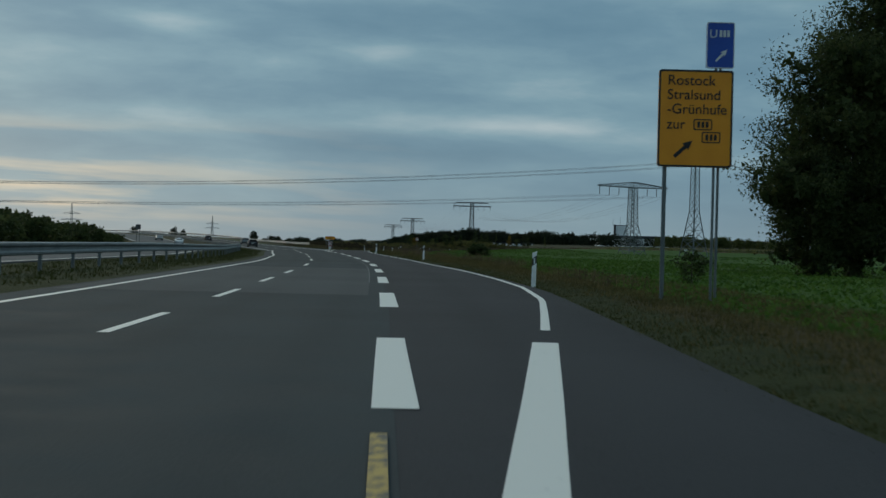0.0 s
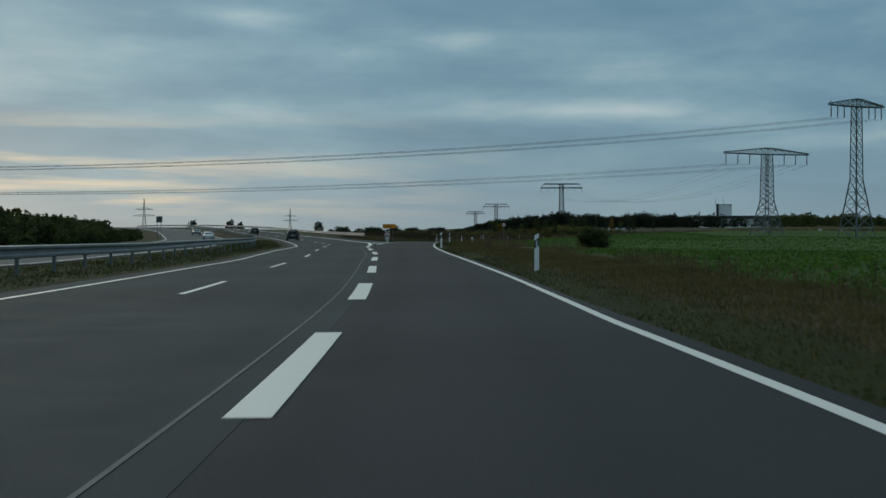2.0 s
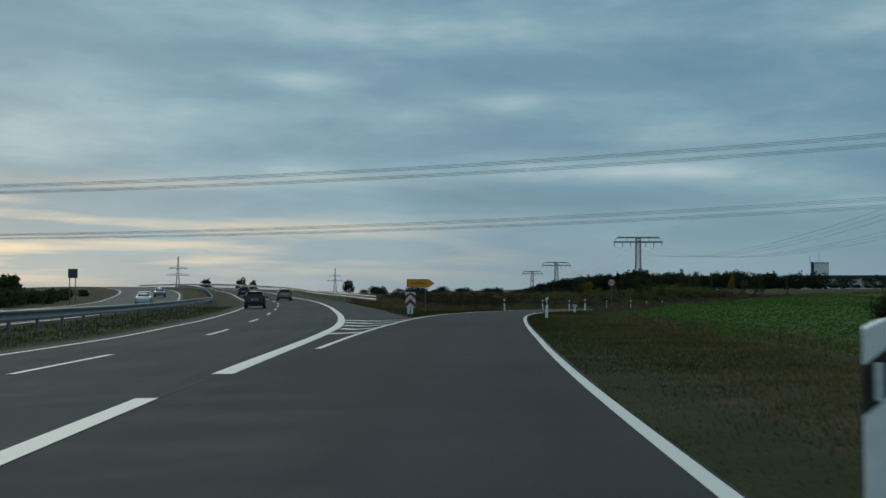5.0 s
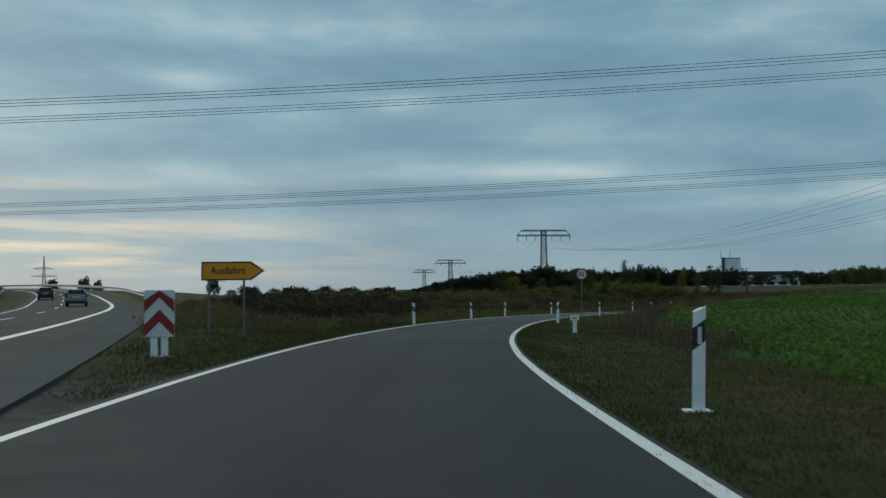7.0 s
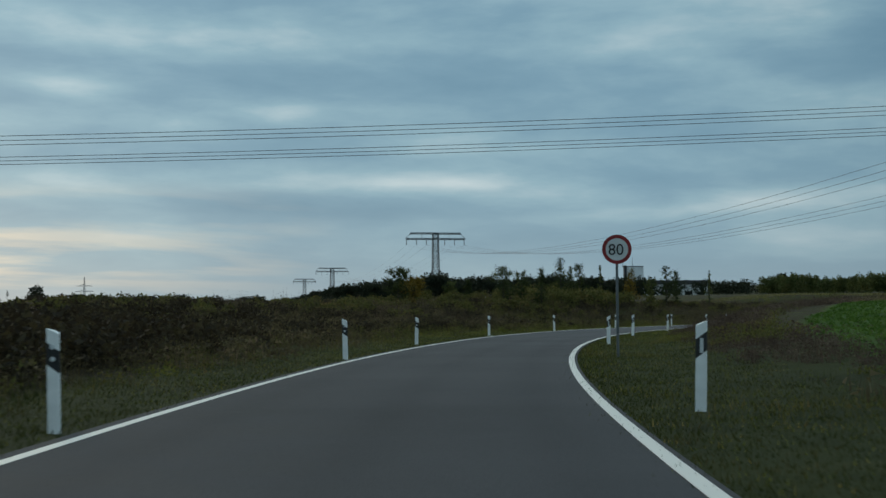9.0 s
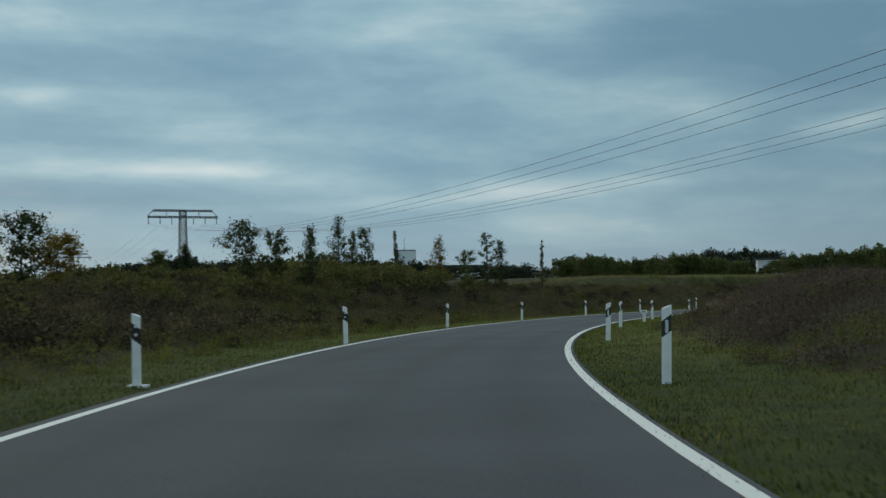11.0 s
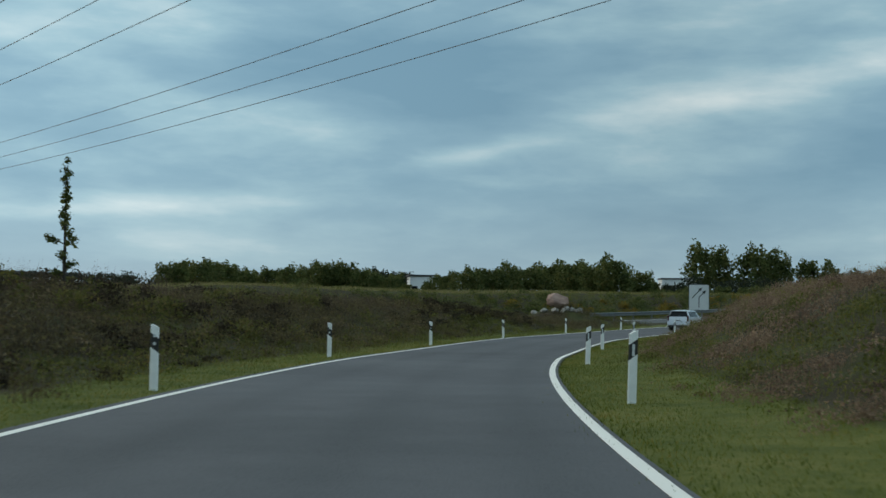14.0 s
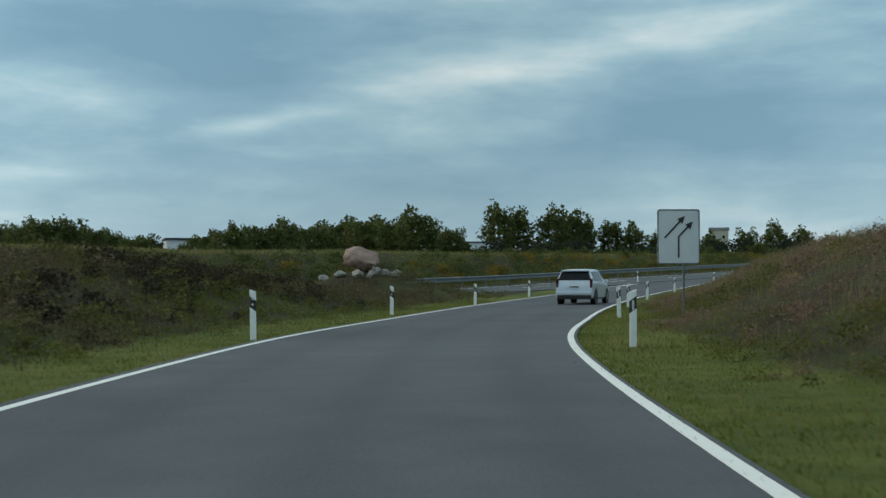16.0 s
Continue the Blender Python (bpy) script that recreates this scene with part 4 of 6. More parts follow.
def chevron_board():
    e = thing("chevron_board", pose(-3.35, 206.6, on_ground(-3.35, 206.6) - 0.02, 0, 0, -5), "red and white chevron board on short white posts in the grass", "road sign")
    w, z0, z1 = 0.30, 0.44, 1.36
    b = part("board", plate(rounded(-w, w, z0, z1, 0.03), 0.03), M_SIGN_WHITE, e)
    for base in (0.50, 0.98):
        h = 0.24
        o = [(-w, base - 0.06), (0, base + 0.24), (w, base - 0.06), (w, min(z1, base - 0.06 + h)), (0, min(z1, base + 0.24 + h)), (-w, min(z1, base - 0.06 + h))]
        bm = plate(o, 0.006)
        bmesh.ops.translate(bm, verts=bm.verts, vec=(0, -0.008, 0))
        part("red_chevron", bm, M_SIGN_RED, b)
    for x in (-0.19, 0.02):
        bm = fresh()
        box(bm, x, x + 0.13, 0.03, 0.11, -0.2, 1.0, 0.015)
        part("support", bm, M_WHITE, e)
        bm = fresh()
        box(bm, x - 0.06, x + 0.19, -0.1, 0.25, -0.06, 0.05, 0.02)
        part("foot", bm, M_SIGN_BACK, e)


def disc(r0, n=28):
    return [(r0 * math.cos(6.28319 * i / n), r0 * math.sin(6.28319 * i / n)) for i in range(n)]


def speed_sign():
    x, y = 13.75, 258.9
    s, off, z = RAMP.near([x], [y])
    e = thing("speed_sign", pose(x, y, float(z[0]), 0, 0, -10), "round red-rimmed eighty speed limit sign on a pole", "road sign")
    lift = 2.72
    b = part("face", plate([(px, pz + lift) for px, pz in disc(0.375)], 0.02), M_SIGN_WHITE, e)
    part("rim", rim_of([(px, pz + lift) for px, pz in disc(0.375)], [(px, pz + lift) for px, pz in disc(0.285)]), M_SIGN_RED, b, "dark red rim")
    words("80", 0.40, -0.225, lift - 0.14, M_SIGN_BLACK, b)
    pole("pole", 0, 0.05, -0.3, lift + 0.3, 0.036, e)


def merge_sign():
    x, y = 105.25, 386.75
    s, off, z = RAMP.near([x], [y])
    e = thing("merge_sign", pose(x, y, float(z[0]) + 0.02, 0, 0, -46), "white lane joining sign with two black arrows on a pole", "road sign")
    z0 = 0.26 + 1.40
    o, i = rounded(-0.65, 0.65, z0, z0 + 1.68, 0.08), rounded(-0.615, 0.615, z0 + 0.035, z0 + 1.645, 0.06)
    b = part("board", plate(o, 0.03), M_SIGN_WHITE, e)
    part("border", rim_of(o, i), M_SIGN_BACK, b)
    arrow([(-0.43, z0 + 0.80), (0.06, z0 + 1.33)], 0.055, 0.2, M_SIGN_BLACK, b)
    arrow([(0.0, z0 + 0.20), (0.0, z0 + 0.84), (0.30, z0 + 1.16)], 0.055, 0.2, M_SIGN_BLACK, b)
    pole("pole", 0.16, 0.06, -0.3, z0 + 1.4, 0.034, e)


def distance_stone(x, y, first=None):
    s, off, z = RAMP.near([x], [y])
    m = pose(x, y, float(z[0]) - 0.02, 0, 0, -RAMP.heading(s[0]) - 8)
    if first:
        return copy_thing(first, m)
    e = thing("distance_marker", m, "small white distance marker with black figures on a stub post", "distance marker", "distance markers")
    bm = fresh()
    box(bm, -0.065, 0.065, -0.05, 0.05, -0.2, 0.42, 0.012)
    part("stub", bm, M_WHITE, e)
    bm = fresh()
    box(bm, -0.14, 0.14, -0.08, 0.08, 0.41, 0.57, 0.015)
    h = part("head", bm, M_WHITE, e)
    for i in range(3):
        bar("figure_bar", -0.07 + 0.055 * i, -0.035 + 0.055 * i, 0.46, 0.53, M_SIGN_BLACK, h, -0.08)
    return e


direction_sign()
exit_sign()
chevron_board()
speed_sign()
merge_sign()
stone = distance_stone(7.5, 222.8)
distance_stone(43.3, 325.7, stone)


def sign_back(x, y, w, z0, z1, label):
    e = thing("large_sign", pose(x, y, on_ground(x, y), 0, 0, 8), label, "road sign")
    part("board", plate(rounded(-w / 2, w / 2, z0, z1, 0.05), 0.06), M_SIGN_BACK, e)
    for px in (-w * 0.3, w * 0.3):
        pole("pole", px, -0.08, -0.3, z1 - 0.1, 0.05, e)


sign_back(-45.4, 272.0, 1.05, 3.0, 4.05, "dark back of a large sign by the far carriageway")


# ---------------------------------------------------------------- guard rails
def guard_rail(name, track, s0, s1, off, label, gap=4.0, base=0.0, flip=1):
    e = new(name)
    tagged(e, label, "guard rail")
    s = np.arange(s0, s1, 2.0)
    prof = [(0.0, 0.50), (0.085, 0.53), (0.085, 0.60), (0.02, 0.66), (0.02, 0.74), (0.085, 0.80), (0.085, 0.87), (0.0, 0.91), (-0.03, 0.91), (-0.03, 0.50)]
    v = np.stack([track.at(s, off + flip * px, base + pz) for px, pz in prof], 1).reshape(-1, 3)
    n = len(prof)
    f = [(i * n + j, i * n + (j + 1) % n, (i + 1) * n + (j + 1) % n, (i + 1) * n + j) for i in range(len(s) - 1) for j in range(n)]
    part("beam", mesh_of("beam", v, f, M_STEEL), parent=e)
    bm = fresh()
    box(bm, -0.05, 0.05, -0.07, 0.07, -0.4, 0.80, 0.01)
    me = bpy.data.meshes.new("rail_post")
    bm.to_mesh(me)
    bm.free()
    me.materials.append(M_STEEL)
    for q in np.arange(s0 + 1, s1, gap):
        p = track.at(q, off - flip * 0.1, base)
        o = part("rail_post", me, parent=e)
        o.matrix_basis = pose(*p, 0, 0, -track.heading(q))


guard_rail("guard_rail", MWAY, -40, 420, -10.7, "galvanised steel guard rail on the grassy motorway median", 4.4)
guard_rail("guard_rail", ROAD2, 122, 380, 0.2, "grey steel guard rail along the far side of the road", 4.0)
guard_rail("guard_rail", MWAY, 232, 560, 4.6, "grey steel guard rail rising to the motorway bridge", 4.0, 0.0, -1)

# ---------------------------------------------------------------- vehicles
def car_paint(name, colour, rough=0.3, metal=0.35):
    def build(k, b):
        n = noise_at(k, place(k), 1.6, 4.0)
        k.join(k.ramp(n, [(0.3, tuple(c * 0.85 for c in colour)), (0.7, colour)]), b, "Base Color")
        b.inputs["Coat Weight"].default_value = 0.5
        b.inputs["Coat Roughness"].default_value = 0.08
    return material(name, build, rough, metal)


M_SILVER = car_paint("silver_paint", (0.66, 0.70, 0.76), 0.35, 0.2)
M_DARK = car_paint("black_paint", (0.012, 0.012, 0.015))
M_GREY = car_paint("grey_paint", (0.16, 0.18, 0.19))
M_CARWHITE = car_paint("white_paint", (0.62, 0.63, 0.64), 0.3, 0.0)
M_GLASS = mottled("tinted_glass", (0.006, 0.007, 0.008), (0.011, 0.012, 0.013), 2.0, 20.0, 0.15, bump_by=0.0, spec=0.2)
M_TYRE = mottled("tyre_rubber", (0.012, 0.012, 0.012), (0.028, 0.027, 0.026), 4.0, 50.0, 0.9)
M_RIM = mottled("alloy_rim", (0.20, 0.21, 0.22), (0.34, 0.35, 0.36), 4.0, 50.0, 0.4, 0.8, 0.0)
M_TAIL = mottled("tail_light", (0.045, 0.004, 0.006), (0.085, 0.008, 0.010), 6.0, 60.0, 0.15, bump_by=0.0)
M_LAMP = mottled("head_light", (0.55, 0.58, 0.60), (0.72, 0.74, 0.76), 6.0, 60.0, 0.1, bump_by=0.0)
M_TRIM = mottled("black_trim", (0.010, 0.010, 0.011), (0.022, 0.022, 0.023), 6.0, 60.0, 0.6, bump_by=0.0)

# back to front: length, underside, waistline, top, half width at the waist, half width at the top
VAN = [(0.00, 0.40, 0.58, 0.70, 0.80, 0.76), (0.04, 0.28, 0.86, 0.98, 0.87, 0.83), (0.10, 0.26, 1.02, 1.12, 0.885, 0.80), (0.24, 0.25, 1.05, 1.355, 0.89, 0.73),
       (0.36, 0.25, 1.05, 1.585, 0.893, 0.67), (0.60, 0.24, 1.05, 1.63, 0.895, 0.66), (1.3, 0.24, 1.04, 1.655, 0.897, 0.67), (2.4, 0.24, 1.01, 1.66, 0.897, 0.66),
       (3.05, 0.24, 0.99, 1.50, 0.89, 0.63), (3.75, 0.25, 0.96, 1.05, 0.88, 0.70), (4.45, 0.28, 0.82, 0.90, 0.83, 0.68), (4.74, 0.34, 0.58, 0.70, 0.70, 0.58)]
HATCH = [(0.00, 0.38, 0.55, 0.66, 0.74, 0.70), (0.05, 0.26, 0.80, 0.92, 0.82, 0.78), (0.14, 0.24, 0.92, 1.02, 0.84, 0.74), (0.36, 0.23, 0.94, 1.215, 0.85, 0.68),
         (0.58, 0.23, 0.94, 1.405, 0.85, 0.62), (0.9, 0.22, 0.94, 1.44, 0.855, 0.61), (1.6, 0.22, 0.92, 1.46, 0.855, 0.61), (2.3, 0.22, 0.90, 1.42, 0.85, 0.60),
         (2.8, 0.22, 0.88, 1.22, 0.85, 0.60), (3.3, 0.23, 0.86, 0.94, 0.84, 0.66), (3.9, 0.26, 0.74, 0.82, 0.80, 0.64), (4.18, 0.32, 0.52, 0.64, 0.66, 0.54)]


def section(row):
    y, z0, zb, zt, wb, wt = row
    half = [(wb * 0.86, z0), (wb * 0.97, z0 + 0.08), (wb * 0.99, (z0 + zb) / 2), (wb, zb - 0.10), (wb * 0.985, zb), ((wb + wt) / 2, (zb + zt) / 2 + 0.02),
            (wt, zt - 0.035), (wt * 0.86, zt - 0.006), (wt * 0.4, zt + 0.008)]
    return [(x, y, z) for x, z in half] + [(-x, y, z) for x, z in reversed(half)]


def make_car(name, plan, paint_mat, m, label):
    e = thing(name, m, label, "van" if plan is VAN else "car", "vehicles on the road")
    rows = [section(r) for r in plan]
    n = len(rows[0])
    v = [p for r in rows for p in r]
    f = [(i * n + j, i * n + (j + 1) % n, (i + 1) * n + (j + 1) % n, (i + 1) * n + j) for i in range(len(rows) - 1) for j in range(n)]
    f += [tuple(range(n - 1, -1, -1)), tuple((len(rows) - 1) * n + j for j in range(n))]
    me = mesh_of("body", v, f, paint_mat, True)
    bm = fresh()
    bm.from_mesh(me)
    bmesh.ops.recalc_face_normals(bm, faces=bm.faces)
    bm.to_mesh(me)
    bm.free()
    me.set_sharp_from_angle(angle=radians(24))
    body = part("body", me, parent=e)
    lng = plan[-1][0]

    def at(y):
        a = np.array(plan)
        return [float(np.interp(y, a[:, 0], a[:, k])) for k in range(1, 6)]

    def pane(nm, corners, mat=M_GLASS, parent=body):
        a, b, c, d = [Vector(q) for q in corners]
        nrm = (b - a).cross(d - a).normalized()
        bm = fresh()
        vs = [bm.verts.new(q + nrm * 0.03) for q in (a, b, c, d)]
        fa = bm.faces.new(vs)
        r = bmesh.ops.extrude_face_region(bm, geom=[fa])
        bmesh.ops.translate(bm, verts=[q for q in r["geom"] if isinstance(q, bmesh.types.BMVert)], vec=-nrm * 0.05)
        bmesh.ops.recalc_face_normals(bm, faces=bm.faces)
        return part(nm, bm, mat, parent)

    y0, y1 = plan[2][0], plan[4][0]
    b0, b1 = at(y0), at(y1)
    pane("rear_window", [(-b0[4] * 0.98, y0 + 0.005, b0[2]), (b0[4] * 0.98, y0 + 0.005, b0[2]), (b1[4] * 0.93, y1 - 0.01, b1[2] - 0.05), (-b1[4] * 0.93, y1 - 0.01, b1[2] - 0.05)])
    w0, w1 = plan[-3][0] - 0.02, plan[-5][0] + 0.02
    a0, a1 = at(w0), at(w1)
    pane("windscreen", [(a0[4] * 0.92, w0, a0[2]), (-a0[4] * 0.92, w0, a0[2]), (-a1[4] * 0.93, w1, a1[2] - 0.01), (a1[4] * 0.93, w1, a1[2] - 0.01)])
    for side in (1, -1):
        ends = [y1 + 0.12, y1 + (w1 - y1) * 0.36, y1 + (w1 - y1) * 0.72, w1 + 0.15]
        for ya, yb in zip(ends, ends[1:]):
            ya, yb = ya + 0.03, yb - 0.03
            p, q = at(ya), at(yb)
            c = []
            for yy, r, u in ((ya, p, 0.12), (yb, q, 0.12), (yb, q, 0.86), (ya, p, 0.86)):
                zb, zt, wb, wt = r[1], r[2] - 0.035, r[3] * 0.985, r[4]
                c.append((side * (wb + (wt - wb) * u + 0.012), yy, zb + (zt - zb) * u))
            pane("side_window", c if side > 0 else [c[1], c[0], c[3], c[2]])
        bm = fresh()
        box(bm, side * 0.80 - 0.06, side * 0.80 + 0.06, 0.0, 0.17, plan[1][2] - 0.08, plan[2][2] + 0.18, 0.03)
        part("tail_light", bm, M_TAIL, body, "dark red tail light")
        bm = fresh()
        box(bm, side * 0.62 - 0.17, side * 0.62 + 0.17, lng - 0.34, lng - 0.02, plan[-2][2] - 0.16, plan[-2][2] - 0.02, 0.04)
        part("head_light", bm, M_LAMP, body)
        bm = fresh()
        yy = w1 - 0.02 + 0.35
        box(bm, side * 1.0 - 0.10, side * 1.0 + 0.10, yy - 0.05, yy + 0.07, at(yy)[1] + 0.0, at(yy)[1] + 0.15, 0.035)
        part("wing_mirror", bm, paint_mat, body)
    bm = fresh()
    box(bm, -0.86, 0.86, -0.05, 0.12, 0.44, 0.60, 0.03)
    part("bumper", bm, paint_mat, body)
    bm = fresh()
    box(bm, -0.80, 0.80, -0.02, 0.25, 0.24, 0.43, 0.03)
    part("bumper_skirt", bm, M_TRIM, body, "black lower bumper")
    bm = fresh()
    box(bm, -b1[4] * 0.95, b1[4] * 0.95, y1 - 0.16, y1 + 0.1, b1[2] - 0.045, b1[2] + 0.015, 0.015)
    part("roof_spoiler", bm, paint_mat, body)
    bm = fresh()
    rod(bm, (0, 0.1, 0.36), (0, -0.14, 0.36), 0.03, 0.03, 8)
    bmesh.ops.create_uvsphere(bm, u_segments=10, v_segments=8, radius=0.04, matrix=pose(0, -0.15, 0.40))
    part("tow_bar", bm, M_TRIM, body)
    zp = plan[1][2] - 0.10
    bm = fresh()
    box(bm, -0.27, 0.27, -0.02, 0.05, zp, zp + 0.12, 0.008)
    plate_ob = part("number_plate", bm, M_SIGN_WHITE, body)
    for i in range(6):
        bar("plate_bar", -0.2 + 0.07 * i, -0.155 + 0.07 * i, zp + 0.025, zp + 0.095, M_SIGN_BLACK, plate_ob, -0.024)
    for y in (0.17 * lng, 0.79 * lng):
        for side in (1, -1):
            bm = fresh()
            bmesh.ops.create_cone(bm, cap_ends=True, segments=24, radius1=0.325, radius2=0.325, depth=0.21, matrix=pose(side * 0.765, y, 0.325, 0, 90, 0))
            bmesh.ops.bevel(bm, geom=[q for q in bm.edges if len(q.link_faces) == 2 and abs(q.verts[0].co.x - q.verts[1].co.x) < 1e-4], offset=0.035, segments=2, affect="EDGES")
            t = part("tyre", bm, M_TYRE, e)
            bm = fresh()
            bmesh.ops.create_cone(bm, cap_ends=True, segments=28, radius1=0.40, radius2=0.40, depth=0.05, matrix=pose(side * (at(y)[3] * 0.985 - 0.01), y, 0.37, 0, 90, 0))
            part("wheel_arch", bm, M_TRIM, body, "dark wheel arch")
            bm = fresh()
            bmesh.ops.create_cone(bm, cap_ends=True, segments=20, radius1=0.205, radius2=0.19, depth=0.03, matrix=pose(side * 0.868, y, 0.325, 0, 90, 0))
            part("rim", bm, M_RIM, t)
    return e


def on_track(track, s, off, lift=0.01, turn=0.0):
    x, y, z = track.at(s, off, lift)
    return pose(x, y, z, 0, 0, -track.heading(s) + turn)


make_car("people_carrier", VAN, M_SILVER, on_track(RAMP, 443.5, 0.62, 0.01, -6), "pale silver people carrier with dark windows on the slip road")
make_car("hatchback", HATCH, M_DARK, on_track(MWAY, 238.0, -5.2, 0.015), "black estate car in the overtaking lane")
make_car("hatchback", HATCH, M_GREY, on_track(MWAY, 288.0, -1.9, 0.015), "dark grey hatchback on the motorway")
make_car("hatchback", HATCH, M_DARK, on_track(MWAY, 330.0, -5.3, 0.015), "small black car far ahead on the motorway")
make_car("hatchback", HATCH, M_CARWHITE, on_track(MWAY, 275.0, -17.8, 0.03, 180), "white car on the opposite carriageway")
make_car("hatchback", HATCH, M_GREY, on_track(MWAY, 330.0, -18.0, 0.03, 180), "grey car on the opposite carriageway")

# ---------------------------------------------------------------- plants
def leafy(name, stops, rough=0.75):
    """Leaves and stalks whose colour changes from piece to piece."""
    def build(k, b):
        r = k.add("ShaderNodeNewGeometry").outputs["Random Per Island"]
        p = place(k)
        big, mid = (k.ramp(noise_at(k, p, scale, 3.0), [(0.32, 0.0), (0.68, 1.0)]) for scale in (0.3, 1.5))
        f = k.math("ADD", k.math("MULTIPLY", r, 0.42), k.math("ADD", k.math("MULTIPLY", big, 0.26), k.math("MULTIPLY", mid, 0.32)))
        colour = k.ramp(f, stops)
        k.join(colour, b, "Base Color")
        # thin leaves let some light through
        t = k.add("ShaderNodeBsdfTranslucent", colour)
        mixed = k.add("ShaderNodeMixShader", 0.4, b.outputs[0], t.outputs[0])
        k.leaf = mixed.outputs[0]
    return material(name, build, rough, spec=0.2)


M_LEAF_DARK = leafy("dark_leaves", [(0.2, (0.024, 0.036, 0.014)), (0.5, (0.048, 0.066, 0.021)), (0.8, (0.092, 0.105, 0.036))])
M_LEAF = leafy("green_leaves", [(0.2, (0.045, 0.062, 0.018)), (0.5, (0.086, 0.110, 0.033)), (0.8, (0.164, 0.156, 0.051))])
M_LEAF_AUTUMN = leafy("autumn_leaves", [(0.2, (0.096, 0.084, 0.014)), (0.5, (0.192, 0.138, 0.022)), (0.8, (0.312, 0.192, 0.030))])
M_SCRUB = leafy("scrub", [(0.2, (0.048, 0.038, 0.024)), (0.42, (0.097, 0.076, 0.046)), (0.6, (0.124, 0.110, 0.046)), (0.8, (0.202, 0.151, 0.089))])
M_SCRUB_GREEN = leafy("green_scrub", [(0.2, (0.051, 0.055, 0.015)), (0.45, (0.098, 0.103, 0.028)), (0.65, (0.149, 0.140, 0.042)), (0.85, (0.207, 0.143, 0.055))])
M_SCRUB_FRESH = leafy("yellow_green_herbs", [(0.2, (0.073, 0.086, 0.014)), (0.45, (0.122, 0.139, 0.026)), (0.65, (0.182, 0.182, 0.042)), (0.85, (0.243, 0.194, 0.048))])
M_SCRUB_RED = leafy("dead_weeds", [(0.2, (0.107, 0.069, 0.048)), (0.45, (0.202, 0.133, 0.091)), (0.65, (0.271, 0.185, 0.126)), (0.85, (0.370, 0.267, 0.176))])
M_SCRUB_DARK = leafy("dark_dead_weeds", [(0.2, (0.045, 0.032, 0.025)), (0.45, (0.084, 0.060, 0.046)), (0.65, (0.120, 0.090, 0.066)), (0.85, (0.200, 0.160, 0.115))])
M_GRASS = leafy("grass_blades", [(0.2, (0.080, 0.106, 0.019)), (0.45, (0.133, 0.156, 0.030)), (0.65, (0.203, 0.198, 0.046)), (0.85, (0.320, 0.241, 0.076))])
M_GRASS_DULL = leafy("dull_grass_blades", [(0.2, (0.025, 0.034, 0.009)), (0.45, (0.040, 0.051, 0.012)), (0.65, (0.058, 0.064, 0.018)), (0.85, (0.089, 0.077, 0.030))])
M_STRAW = leafy("dry_grass", [(0.2, (0.052, 0.052, 0.018)), (0.5, (0.104, 0.090, 0.034)), (0.8, (0.18, 0.142, 0.062))])
M_PALE_GRASS = leafy("pale_dry_grass", [(0.2, (0.13, 0.13, 0.05)), (0.5, (0.21, 0.19, 0.08)), (0.8, (0.30, 0.26, 0.12))])
M_CROP = leafy("crop_leaves", [(0.2, (0.038, 0.082, 0.013)), (0.5, (0.068, 0.137, 0.021)), (0.8, (0.117, 0.192, 0.035))])
M_BARK = mottled("bark", (0.030, 0.024, 0.018), (0.065, 0.054, 0.042), 2.0, 25.0, 0.9)
M_WOOD_FAR = leafy("far_leaves", [(0.2, (0.017, 0.025, 0.016)), (0.5, (0.028, 0.038, 0.022)), (0.8, (0.045, 0.052, 0.028))])


def leaf_mesh(name, q, mat):
    """One mesh from an array of three-cornered leaves and blades."""
    q = np.asarray(q, np.float32).reshape(-1, 3, 3)
    n = len(q)
    me = bpy.data.meshes.new(name)
    me.vertices.add(3 * n)
    me.vertices.foreach_set("co", q.ravel())
    me.loops.add(3 * n)
    me.loops.foreach_set("vertex_index", np.arange(3 * n, dtype=np.int32))
    me.polygons.add(n)
    me.polygons.foreach_set("loop_start", np.arange(0, 3 * n, 3, dtype=np.int32))
    me.materials.append(mat)
    me.update(calc_edges=True)
    return me


def unit(v):
    return v / np.maximum(np.linalg.norm(v, axis=-1, keepdims=True), 1e-9)


def leaves_at(p, size, rng, slim=0.55):
    """Pointed leaves or leaf sprays, turned every way."""
    n = len(p)
    a = unit(rng.normal(size=(n, 3)))
    b = unit(np.cross(a, rng.normal(size=(n, 3))))
    size = np.broadcast_to(size, (n,))[:, None] * rng.uniform(0.6, 1.3, (n, 1))
    return np.stack([p - a * size * 0.75 + b * size * slim, p - a * size * 0.75 - b * size * slim, p + a * size * 1.1], 1)


def blades_at(p, height, width, rng, lean=0.35):
    """Upright blades or stalks that narrow towards the tip."""
    n = len(p)
    az = rng.uniform(0, 6.283, n)
    side = np.stack([np.cos(az), np.sin(az), np.zeros(n)], -1) * (np.broadcast_to(width, (n,)) / 2)[:, None]
    la = rng.uniform(0, 6.283, n)
    h = np.broadcast_to(height, (n,)) * rng.uniform(0.6, 1.25, n)
    top = p + np.stack([np.cos(la) * h * lean * rng.uniform(0, 1, n), np.sin(la) * h * lean * rng.uniform(0, 1, n), h], -1)
    return np.stack([p - side * 1.2, p + side * 1.2, top], 1)


def stuff(name, q, mat, label, category):
    return tagged(new(name, leaf_mesh(name, q, mat)), label, category, kind="stuff")


